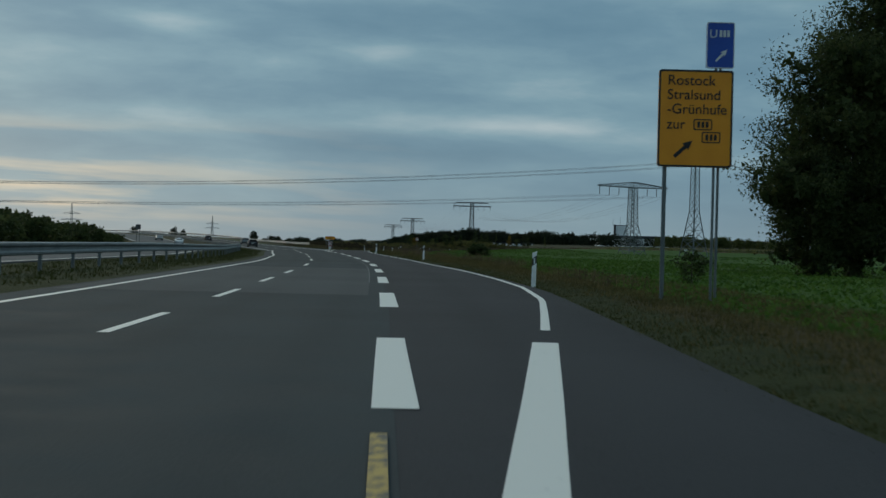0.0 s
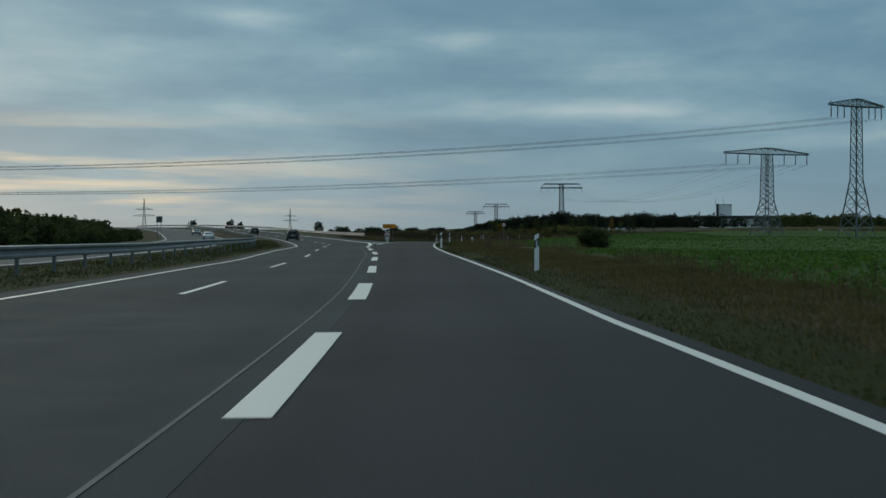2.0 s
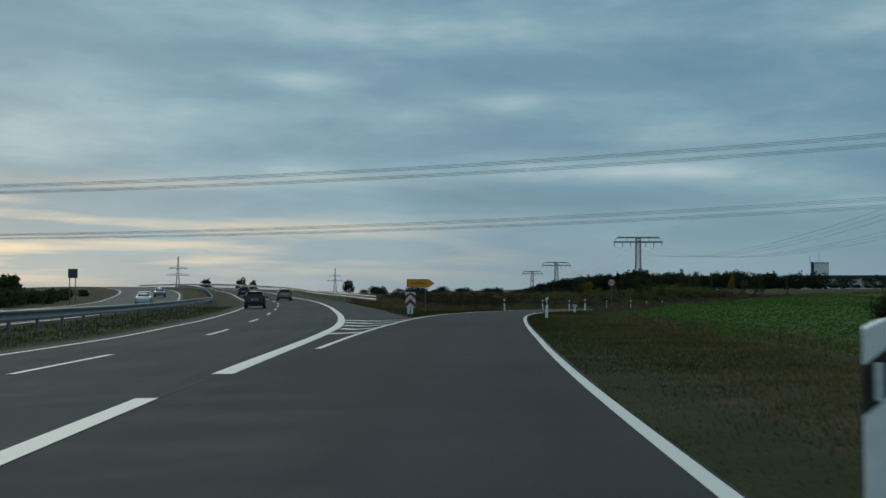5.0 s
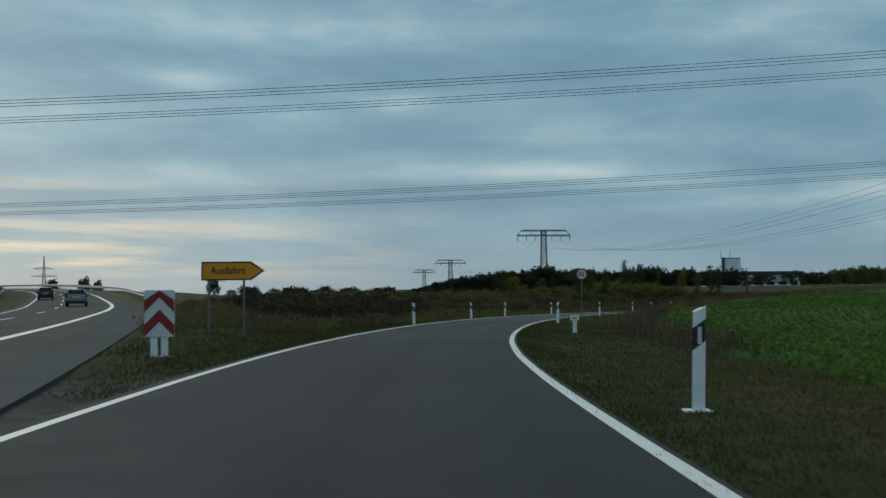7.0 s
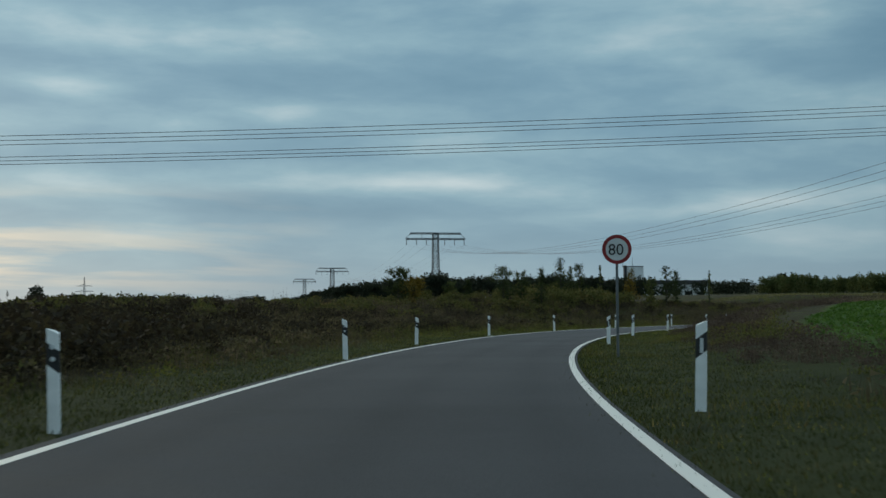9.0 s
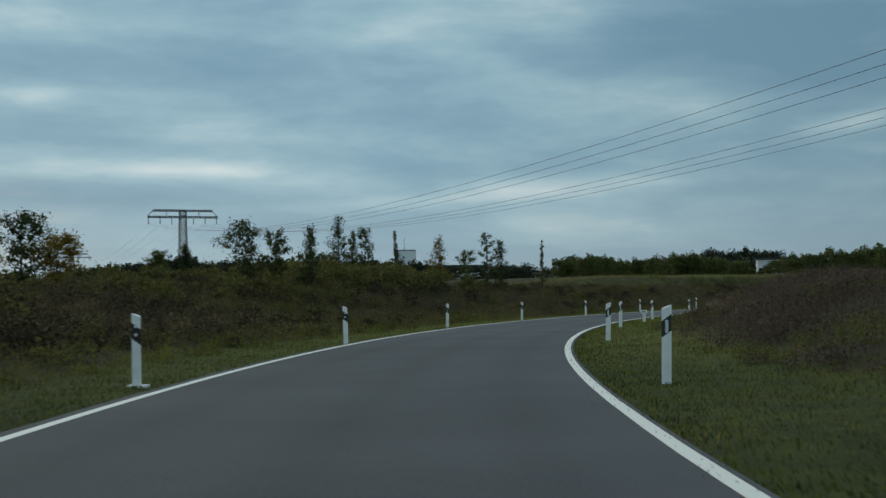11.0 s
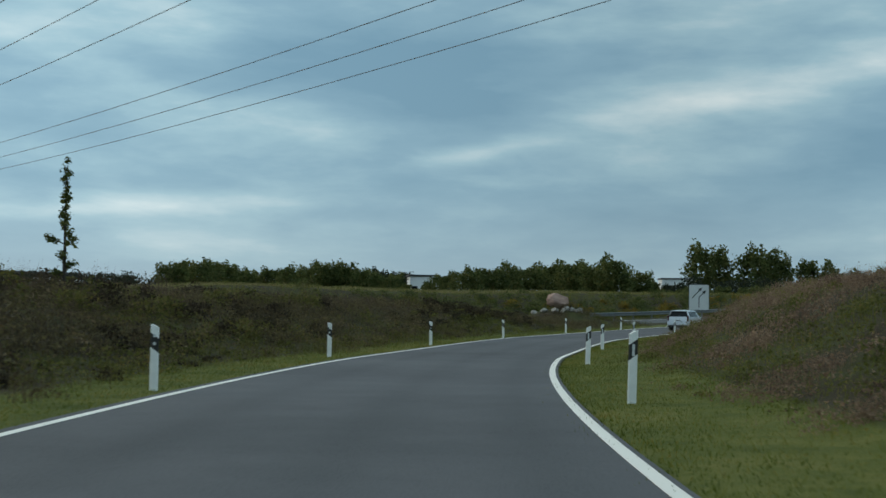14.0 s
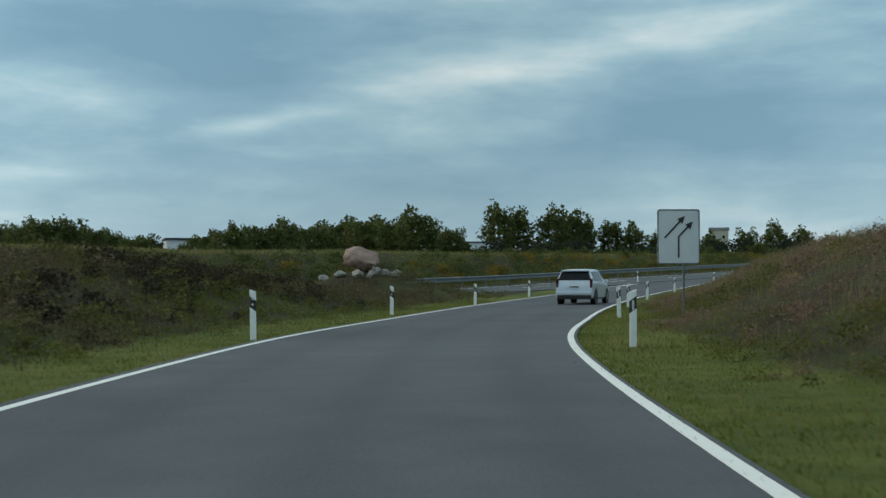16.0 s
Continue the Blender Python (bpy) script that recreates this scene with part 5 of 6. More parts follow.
SHAPES = {"cone": lambda u: (1 - u) * 0.95 + 0.08, "round": lambda u: np.sqrt(np.maximum(1 - (2 * u - 1) ** 2, 0.02)),
          "spindle": lambda u: 0.35 + 0.65 * np.sin(np.pi * np.clip(u, 0.02, 0.98)) ** 0.7, "leader": lambda u: np.where(u < 0.55, 0.45 + 0.55 * np.sin(np.pi * np.clip(u / 0.55, 0, 1)), 0.16)}


def make_tree(x, y, height, radius, low, shape, count, leaf, mat, label, seed, limbs=26, name="tree", scatter=0.16, lift=None, ragged=0.65, core=0):
    rng = np.random.RandomState(seed)
    e = thing(name, pose(x, y, (on_ground(x, y) if lift is None else lift) - 0.05, 0, 0, rng.uniform(0, 360)), label, "bush" if name == "bush" else "tree")
    bm = fresh()
    tr = 0.012 * height + 0.02
    bend = rng.uniform(-0.03, 0.03, (6, 2)) * height * 0.5
    knots = [Vector((bend[i][0] * i / 5, bend[i][1] * i / 5, height * 0.97 * i / 5)) for i in range(6)]
    for i in range(5):
        rod(bm, knots[i], knots[i + 1], tr * (1 - i / 5.5), tr * (1 - (i + 1) / 5.5), 7)
    pts = []
    for i in range(limbs):
        u = ((i + rng.uniform(0, 1)) / limbs) ** 0.9
        z = low + (height - low) * u
        j = min(int(z / height * 5), 4)
        base = knots[j].lerp(knots[j + 1], z / height * 5 - j)
        az = i * 2.4 + rng.uniform(-0.6, 0.6)
        r = radius * float(SHAPES[shape](u)) * rng.uniform(ragged, 1.15)
        tip = base + Vector((math.cos(az) * r, math.sin(az) * r, r * rng.uniform(0.15, 0.6)))
        rod(bm, base, tip, tr * 0.35 * (1 - 0.7 * u), 0.006, 4)
        m = max(3, int(count / limbs * (0.4 + r / radius)))
        t = rng.uniform(0.2, 1.05, m) ** 0.7
        p = np.array(base)[None] + (np.array(tip) - np.array(base))[None] * t[:, None] + rng.normal(size=(m, 3)) * radius * scatter
        pts.append(p)
    part("trunk", bm, M_BARK, e)
    p = np.vstack(pts)
    q = leaves_at(p, leaf, rng)
    if core:
        # denser leaf masses along the inner branches
        inner = p[rng.randint(0, len(p), core)]
        inner = inner * np.array([0.78, 0.78, 0.96]) + rng.normal(size=inner.shape) * radius * 0.03
        q = np.vstack([q, leaves_at(inner, leaf * 2.6, rng, 0.7)])
    part("crown", leaf_mesh("crown", q, mat), parent=e)
    return e


# tall trees and bushes beside the motorway
make_tree(27.6, 61.5, 20.0, 8.0, 2.0, "cone", 62000, 0.085, M_LEAF_DARK, "tall dark willow-like tree with loose drooping twigs", 11, 200, scatter=0.042, core=9000)
make_tree(33.0, 66.0, 15.0, 6.0, 1.0, "round", 14000, 0.17, M_LEAF_DARK, "broad dark tree beside the field", 12, 44)
make_tree(24.0, 58.6, 11.5, 4.6, 0.2, "round", 30000, 0.085, M_LEAF_DARK, "dense dark tree with branches down to the ground", 13, 80, scatter=0.08, core=6000)
make_tree(21.2, 56.2, 5.6, 2.9, 0.1, "round", 15000, 0.08, M_LEAF_DARK, "dense dark tall bush under the trees", 14, 50, "bush", scatter=0.09, core=2400)
make_tree(19.2, 186.0, 2.5, 1.75, 0.1, "round", 9000, 0.075, M_LEAF_DARK, "low round dark bush beside the ditch in the field", 15, 40, "bush", scatter=0.12, core=1800)
make_tree(10.6, 38.2, 0.95, 0.6, 0.1, "round", 900, 0.05, M_LEAF_DARK, "small dark bush at the field edge", 16, 12, "bush")

# young trees on the bank
YOUNG = [(35.4, 353.0, 5.7, 0.95, "cone", M_LEAF_DARK, "dark young oak with a broad lower crown"), (39.2, 360.0, 5.4, 0.7, "spindle", M_LEAF_DARK, "slim young tree with gaps in its crown"),
         (42.4, 363.0, 5.4, 0.36, "leader", M_LEAF, "thin young tree with a bare tip"), (46.6, 365.2, 4.9, 0.85, "cone", M_LEAF_AUTUMN, "young tree with yellowing autumn leaves"),
         (48.5, 364.3, 3.8, 0.6, "round", M_LEAF, "small open young tree"), (51.0, 366.0, 5.27, 0.5, "spindle", M_LEAF_DARK, "dense dark upright young tree"),
         (52.2, 366.2, 4.8, 0.8, "cone", M_LEAF_DARK, "dark young tree with a thin leader"), (58.0, 371.0, 4.85, 0.36, "leader", M_LEAF, "thin little tree with a sparse low crown and bare tip"),
         (25.3, 332.2, 4.1, 0.9, "round", M_LEAF_DARK, "bushy dark young tree on the bank"), (27.2, 333.6, 3.7, 0.6, "spindle", M_LEAF_DARK, "dark young tree on the bank"),
         (29.7, 337.0, 4.2, 0.75, "cone", M_LEAF_DARK, "dark young tree with layered twigs"), (15.1, 320.9, 3.7, 0.8, "round", M_LEAF_DARK, "young tree with reddish green leaves"),
         (16.4, 322.5, 3.0, 0.7, "round", M_LEAF_AUTUMN, "young tree with thin yellowing leaves"), (22.6, 343.7, 3.0, 0.5, "spindle", M_LEAF, "slim young tree on the bank"),
         (23.5, 339.2, 3.3, 0.5, "cone", M_LEAF_DARK, "small dark young tree on the bank"), (37.4, 357.0, 5.0, 0.6, "cone", M_LEAF_DARK, "dark slender young tree")]
for i, (x, y, h, r, shape, mat, label) in enumerate(YOUNG):
    make_tree(x, y, h - on_ground(x, y), r * 1.5, 0.5, shape, int(500 + 3000 * r), 0.055, mat, label, 40 + i, 16 + int(14 * r), scatter=0.11, ragged=0.3, core=int(150 * r))


def crowns(places, count, rng, fine=1.0):
    """Leaf sprays spread over many crowns: x, y, ground, height and radius of each."""
    out = []
    for x, y, z, h, r in places:
        n = int(count * 1.6 / fine)
        d = unit(rng.normal(size=(n, 3)))
        d[:, 2] = np.where(d[:, 2] < -0.62, -d[:, 2], d[:, 2])
        lump = 0.75 + 0.25 * np.sin(d[:, 0] * 5 + x) * np.cos(d[:, 1] * 4 + y) + 0.1 * np.sin(d[:, 2] * 9 + x + y)
        k = rng.uniform(0.3, 1.06, n)[:, None] ** 0.6 * lump[:, None]
        p = np.stack([x + d[:, 0] * k[:, 0] * r, y + d[:, 1] * k[:, 0] * r, z + h * 0.42 + d[:, 2] * k[:, 0] * h * 0.58], -1)
        out.append(leaves_at(p, 0.10 * fine ** 0.5 * h ** 0.75, rng, 0.75))
    return np.vstack(out)


def rows_of(line, gap, h0, h1, rng, jitter=3.0, slim=0.5):
    """Places for crowns along a line of (x, y) points."""
    p, run, way = spline([(x, y, 0) for x, y in line], 2.0)
    res = []
    for s in np.arange(0, run[-1], gap):
        x, y = np.interp(s, run, p[:, 0]) + rng.uniform(-jitter, jitter), np.interp(s, run, p[:, 1]) + rng.uniform(-jitter, jitter)
        h = rng.uniform(h0, h1)
        res.append((x, y, on_ground(x, y) - 0.2, h, h * slim * rng.uniform(0.8, 1.3)))
    return res


def from_eye(bearing, dist, eye=(72.6, 365.7)):
    a = radians(bearing)
    return eye[0] + dist * math.sin(a), eye[1] + dist * math.cos(a)


rng = np.random.RandomState(5)
wood = []
SKYLINE = ((1.9, 2.2, 3.2, 4.9, 6.5, 7.2, 7.8, 8.4, 9.7, 10.7, 11.6, 12.3, 12.9, 13.5, 14.2, 14.9, 15.4), (3.0, 4.4, 6.6, 9.2, 9.8, 10.0, 12.0, 10.0, 9.6, 8.8, 9.8, 10.2, 8.0, 8.8, 9.8, 9.2, 7.0))
for deg in np.arange(1.9, 15.5, 0.21):
    for deep in range(2):
        a, d = radians(deg + rng.uniform(-0.15, 0.15)), rng.uniform(395, 418) + 22 * deep
        x, y = 0.95 + d * math.sin(a), 181.6 + d * math.cos(a)
        g = on_ground(x, y) - 0.3
        h = float(np.interp(math.degrees(a), *SKYLINE)) * (rng.uniform(0.86, 1.03) if deep else rng.uniform(0.68, 0.98)) - g
        wood.append((x, y, g, h, rng.uniform(0.34, 0.5) * h))
stuff("wood", crowns(wood, 300, rng, 0.4), M_WOOD_FAR, "dark green wood with a rounded skyline beyond the field", "wood")
hedge = rows_of([(86, 590), (100, 600), (124, 610)], 4.0, 6.5, 9.0, rng) + rows_of([(60, 585), (140, 640), (220, 640), (300, 560), (380, 440), (430, 330)], 3.6, 4.5, 7.6, rng, 5.0, 0.7)
hedge += [(162, 590, 0, 11.0, 5.0), (120, 330, 0, 6.0, 3.6), (135, 640, 0, 11.5, 6.0), (200, 560, 0, 8.0, 4.5)]
stuff("far_hedge", crowns(hedge, 190, rng, 0.55), M_WOOD_FAR, "low dark hedges and trees along the far side of the field", "hedge")
west = rows_of([(-34, 100), (-37, 140), (-41, 190), (-48, 232), (-58, 275), (-72, 320)], 2.6, 2.0, 4.4, rng, 2.2, 0.6)
west += rows_of([(-40, 120), (-46, 170), (-52, 215)], 2.4, 3.5, 5.4, rng, 2.5, 0.6)
for s_ in np.arange(150, 345, 1.5):
    x, y, z = MWAY.at(s_, -29.5 - rng.uniform(0, 5.0))[:3]
    h = float(np.interp(s_, [150, 200, 260, 345], [2.6, 2.4, 2.0, 1.3])) * rng.uniform(0.6, 1.25)
    west.append((x, y, on_ground(x, y) - 0.2, h, h * rng.uniform(0.6, 0.9)))
stuff("roadside_hedge", crowns(west, 280, rng), M_LEAF_DARK, "dark dense hedge beyond the opposite carriageway", "hedge")
far_west = [(-62, 470, 0.8, 4.0, 1.8), (-66, 474, 0.8, 5.0, 2.2), (-36, 470, 0.9, 4.2, 2.2), (-95, 560, 0.8, 6.0, 2.6), (-30, 480, 0.8, 3.0, 2.0), (10, 500, 0, 2.6, 3.0), (2, 510, 0, 3.0, 4.0), (-12, 520, 0, 3.4, 5.0)]
far_west += rows_of([(-30, 470), (-5, 520), (30, 545)], 4.0, 2.0, 3.4, rng, 3.0, 0.9)
stuff("far_bushes", crowns(far_west, 260, rng), M_WOOD_FAR, "small dark trees beside the motorway bridge", "bush")
north = []
for b in np.arange(20, 47.5, 0.55):
    d = 185 + 18 * math.sin(b * 0.8) + rng.uniform(-8, 8)
    x, y = from_eye(b, d)
    z = on_ground(x, y) - 0.3
    top = np.interp(b, [20, 24, 27, 30, 31.5, 32.9, 33.7, 34.3, 34.9, 36.2, 38.1, 40.3, 45.3, 45.9], [7.8, 8.6, 8.9, 8.6, 8.0, 7.5, 6.6, 3.4, 6.2, 8.3, 8.9, 9.9, 10.1, 7.8])
    h = max(2.0, top - z + 1.0 * rng.uniform(-1.3, 0.4))
    north.append((x, y, z, h, h * 0.52))
north_near = north
north = []
for b, d, h, r in ((47.4, 190, 4.2, 1.8), (49.05, 385, 21.2, 7.0), (50.0, 392, 20.7, 7.0), (51.5, 388, 20.7, 7.0), (52.3, 396, 20.3, 6.6), (53.0, 400, 17.7, 6.0), (54.2, 400, 17.2, 5.6), (55.2, 402, 15.7, 5.6),
                   (56.3, 405, 13.0, 5.5), (57.6, 410, 13.5, 5.5), (58.6, 415, 13.0, 5.5), (60.2, 430, 14.7, 5.4), (61.4, 440, 17.7, 7.5), (62.6, 440, 15.7, 6.0), (64.0, 440, 13.7, 7.0)):
    x, y = from_eye(b, d)
    north.append((x, y, on_ground(x, y) - 0.3, h, r))
for b in np.arange(46, 70, 0.7):
    x, y = from_eye(b, 260 + rng.uniform(-25, 25))
    north.append((x, y, on_ground(x, y) - 0.3, rng.uniform(2.4, 4.6), 2.6))
stuff("tree_belt", np.vstack([crowns(north_near, 300, rng, 0.3), crowns(north, 380, rng, 0.4)]), M_LEAF, "dark green belt of trees above the far slope", "wood")


far_hill = []
for b in np.arange(29.5, 35.6, 0.3):
    x, y = from_eye(b, 900 + rng.uniform(-25, 25), (14.5, 272.5))
    g = on_ground(x, y) - 0.5
    top = float(np.interp(b, [29.5, 30.6, 31.3, 33.6, 34.4, 35.6], [20, 24, 28, 29, 26, 19]))
    far_hill.append((x, y, g, top + rng.uniform(-2.0, 0.5) - g, 9.0))
stuff("far_wood", crowns(far_hill, 260, rng, 0.7), M_WOOD_FAR, "faint wood on the horizon behind the tree belt", "wood")


# scrub, weeds and grass
def scatter(track, s0, s1, o0, o1, per_m2, rng):
    n = int((s1 - s0) * (o1 - o0) * per_m2)
    s, o = rng.uniform(s0, s1, n), rng.uniform(0, 1, n)
    return s, o0 + (o1 - o0) * o


def placed(track, s, off):
    p = track.at(s, off)
    return np.stack([p[:, 0], p[:, 1], ground_height(p[:, 0], p[:, 1])], -1)


def patchy(p, scale, seed, keep):
    return rough_ground(p[:, 0], p[:, 1], scale, seed) > keep


def weeds(p, rng, height, stalks, sprays, width=0.03, leaf=0.08):
    """Clumps of dead stalks with leaf sprays on them."""
    q = []
    h = height * rng.uniform(0.5, 1.25, len(p))
    for _ in range(stalks):
        b = p + np.concatenate([rng.normal(size=(len(p), 2)) * 0.16, np.zeros((len(p), 1))], 1)
        q.append(blades_at(b, h, width * 1.25, rng, 0.3))
    for _ in range(sprays):
        u = rng.uniform(0.15, 1.0, len(p))
        c = p + np.concatenate([rng.normal(size=(len(p), 2)) * 0.22, (h * u)[:, None]], 1)
        q.append(leaves_at(c, leaf, rng, 0.5))
    return np.vstack(q)


def turf(p, rng, height, per, width, spread=0.12):
    q = []
    for _ in range(per):
        b = p + np.concatenate([rng.normal(size=(len(p), 2)) * spread, np.full((len(p), 1), -0.01)], 1)
        q.append(blades_at(b, height, width, rng, 0.7))
    return np.vstack(q)


def free_of_roads(p):
    ms, mo, mz = MWAY.near(p[:, 0], p[:, 1])
    rs, ro, rz = ROAD2.near(p[:, 0], p[:, 1])
    return ((mo > 4.2) | (mo < -27)) & ((ro < -1.0) | (ro > 11.5))


rng = np.random.RandomState(21)
s, o = scatter(RAMP, 224, 462, -28, -5.3, 4.2, rng)
near_line = rng.uniform(0, 1, len(s)) < np.interp(-o, [5.3, 6.4, 8, 12, 20, 28], [0.12, 0.6, 1.0, 1.0, 0.7, 0.4])
p = placed(RAMP, s[near_line], o[near_line])
p = p[free_of_roads(p)]
tone = rough_ground(p[:, 0], p[:, 1], 4.0, 4) + 0.5 * rough_ground(p[:, 0], p[:, 1], 1.2, 14) + rng.normal(size=len(p)) * 0.2
tone = tone + np.interp(-RAMP.near(p[:, 0], p[:, 1])[1], [6, 8, 11], [0.35, 0.0, -0.35])
brown, fresh_green = tone < 0.12, tone > 0.6
low = lambda keep, h0, h1: [(a, b, c - 0.1, h, h * rng.uniform(0.8, 1.6)) for (a, b, c), h in zip(p[keep], rng.uniform(h0, h1, keep.sum()))]
lumps = rng.uniform(0, 1, len(p)) < 0.25
stuff("bank_herbs", crowns(low(brown & lumps, 0.3, 0.9), 20, rng, 0.4), M_SCRUB, "brown cushions of withered herbs on the bank", "scrub")
stuff("bank_herbs", crowns(low(~brown & ~fresh_green & lumps, 0.25, 0.75), 20, rng, 0.4), M_SCRUB_GREEN, "olive cushions of herbs on the bank", "scrub")
stuff("bank_herbs", crowns(low(fresh_green & lumps, 0.2, 0.45), 20, rng, 0.4), M_SCRUB_FRESH, "yellow-green cushions of herbs on the bank", "scrub")
stuff("bank_scrub", weeds(p[brown], rng, 0.52, 8, 14, 0.010, 0.030), M_SCRUB, "brown dead weeds and scrub covering the bank", "scrub")
stuff("bank_scrub", weeds(p[~brown & ~fresh_green], rng, 0.36, 5, 12, 0.012, 0.034), M_SCRUB_GREEN, "olive green herbs and low scrub on the bank", "scrub")
stuff("bank_scrub", weeds(p[fresh_green], rng, 0.24, 5, 11, 0.012, 0.034), M_SCRUB_FRESH, "low yellow-green herbs on the bank", "scrub")
s, o = scatter(RAMP, 262, 412, -25, -14, 0.27, rng)
p = placed(RAMP, s, o)
ok = free_of_roads(p)
p, s = p[ok], s[ok]
tall = np.interp(s, [262, 325, 340, 352, 362, 380, 412], [0.6, 0.8, 1.3, 1.5, 1.2, 0.6, 0.35])
stuff("bank_bushes", crowns([(a, b, c - 0.2, h, h * 0.7) for (a, b, c), h in zip(p, tall * rng.uniform(0.8, 1.7, len(p)))], 90, rng, 0.45), M_SCRUB_GREEN, "low mixed bushes along the top of the bank", "bush")
s, o = scatter(RAMP, 285, 436, -21, -9.5, 1.5, rng)
p = placed(RAMP, s, o)
ok = free_of_roads(p) & (rough_ground(p[:, 0], p[:, 1], 3.0, 41) > -0.3)
p, h = p[ok], np.interp(-o[ok], [9.5, 13, 16, 21], [0.55, 0.95, 1.05, 0.8]) * np.interp(s[ok], [285, 330, 400, 436], [0.8, 1.0, 0.85, 0.6])
h = h * (1 + 0.5 * rough_ground(p[:, 0], p[:, 1], 1.3, 43)).clip(0.4, 1.7)
stuff("rim_weeds", weeds(p, rng, h, 8, 16, 0.011, 0.034), M_SCRUB_DARK, "tall dark brown dead weeds along the rim of the bank", "scrub")
s, o = scatter(RAMP, 246, 545, 3.5, 13, 4.3, rng)
inside = o - (weed_edge(s) + 0.3 * np.sin(s * 0.31) + 0.25 * np.sin(s * 0.83))
ok = (inside > 0) & (o < np.interp(s, [246, 285, 330], [7.6, 9.0, 13.0]))
p, inside = placed(RAMP, s[ok], o[ok]), inside[ok]
s = s[ok]
ok = free_of_roads(p)
p, inside, s = p[ok], inside[ok], s[ok]
tone = rough_ground(p[:, 0], p[:, 1], 2.2, 6) + 0.7 * rough_ground(p[:, 0], p[:, 1], 0.7, 16) + np.interp(inside, [0, 1.2, 3.0], [0.7, 0.25, 0.0])
green = tone > 0.48
pale = (tone < -0.35) & (inside > 0.8)
tall = np.interp(inside, [0, 1.8], [0.18, 0.42]) * (1 + 0.45 * rough_ground(p[:, 0], p[:, 1], 1.0, 19)).clip(0.35, 1.8)
tuft = rng.uniform(0, 1, len(p)) < 0.3
cushions = lambda keep, k: [(a, b, c - 0.08, k * h, k * h * rng.uniform(0.8, 1.5)) for (a, b, c), h in zip(p[keep], tall[keep])]
dark = s + 14 * rng.normal(size=len(s)) < 338
pale &= ~dark
dead = ~green & ~pale
stuff("bank_weeds", weeds(p[dead & ~dark], rng, tall[dead & ~dark], 6, 16, 0.007, 0.026), M_SCRUB_RED, "dense reddish brown dead weeds on the inner bank", "scrub")
stuff("bank_weeds", weeds(p[dead & dark], rng, tall[dead & dark] * 1.35, 7, 14, 0.008, 0.028), M_SCRUB_DARK, "dark purplish brown dead weeds at the start of the inner bank", "scrub")
stuff("bank_weeds", weeds(p[pale], rng, tall[pale] * 1.2, 9, 7, 0.008, 0.022), M_PALE_GRASS, "pale dry grass tufts among the dead weeds", "scrub")
stuff("bank_weeds", weeds(p[green], rng, tall[green] * 0.8, 5, 14, 0.010, 0.026), M_SCRUB_FRESH, "low green herbs between the dead weeds", "scrub")
stuff("bank_weeds", crowns(cushions(tuft & dead & ~dark, 1.1), 16, rng, 0.35), M_SCRUB_RED, "brown cushions of withered herbs on the inner bank", "scrub")
stuff("bank_weeds", crowns(cushions(tuft & dead & dark, 1.3), 16, rng, 0.35), M_SCRUB_DARK, "dark brown cushions of withered herbs on the inner bank", "scrub")
stuff("bank_weeds", crowns(cushions(tuft & green, 1.1), 16, rng, 0.35), M_SCRUB_GREEN, "olive cushions of herbs on the inner bank", "scrub")
s, o = scatter(RAMP, 30, 246, 5.0, 9.5, 1.6, rng)
line = np.interp(s, [-30, 30, 54, 71, 108, 160, 197, 209, 232], [4.9, 5.2, 5.3, 6.5, 7.5, 7.4, 5.2, 5.6, 5.7])
ok = np.abs(o - line) < 0.9
p = placed(RAMP, s[ok], o[ok])
stuff("field_margin", weeds(p[patchy(p, 5.0, 2, -0.2)], rng, 0.42, 7, 5, 0.02, 0.06), M_SCRUB, "strip of brown weeds along the field edge", "scrub")
x = rng.uniform(13, 105, 2600)
y = ditch_line(x) + rng.normal(size=len(x)) * 1.1
p = np.stack([x, y, ground_height(x, y)], -1)
p = p[patchy(p, 6.0, 51, -0.35)]
stuff("ditch_weeds", weeds(p, rng, 0.4, 6, 8, 0.02, 0.05), M_STRAW, "brown dry weeds along the ditch through the field", "scrub")
for x, y in ((5.4, 122.4), (6.2, 115.7)):
    p = np.repeat([[x, y, on_ground(x, y)]], 5, 0)
    stuff("dead_dock", weeds(p, rng, 0.55, 7, 26, 0.014, 0.030), M_SCRUB_DARK, "upright dark brown dead dock stalks on the verge", "scrub")
s, o = scatter(RAMP, 206, 246, 5.0, 8.0, 2.6, rng)
ok = np.abs(o - np.interp(s, [209, 232, 246], [5.7, 5.9, 7.0])) < 0.8
stuff("field_margin", weeds(placed(RAMP, s[ok], o[ok]), rng, 0.6, 7, 12, 0.014, 0.036), M_SCRUB_DARK, "dark brown dead weeds along the field edge", "scrub")
s, o = scatter(ROAD2, 60, 330, -16, -2.5, 1.2, rng)
p = placed(ROAD2, s, o)
stuff("slope_scrub", weeds(p, rng, 0.55, 4, 12, 0.02, 0.07), M_SCRUB_FRESH, "olive scrub on the slope behind the guard rail", "scrub")
s, o = scatter(ROAD2, 90, 240, -14, -3, 0.17, rng)
p = placed(ROAD2, s, o)
stuff("slope_bushes", crowns([(a, b, c - 0.2, h, h * 0.8) for (a, b, c), h in zip(p, rng.uniform(0.7, 1.7, len(p)))], 60, rng, 0.5), M_LEAF, "green bushes on the slope", "bush")
s, o = scatter(ROAD2, 120, 300, -13, -4, 0.12, rng)
p = placed(ROAD2, s, o)
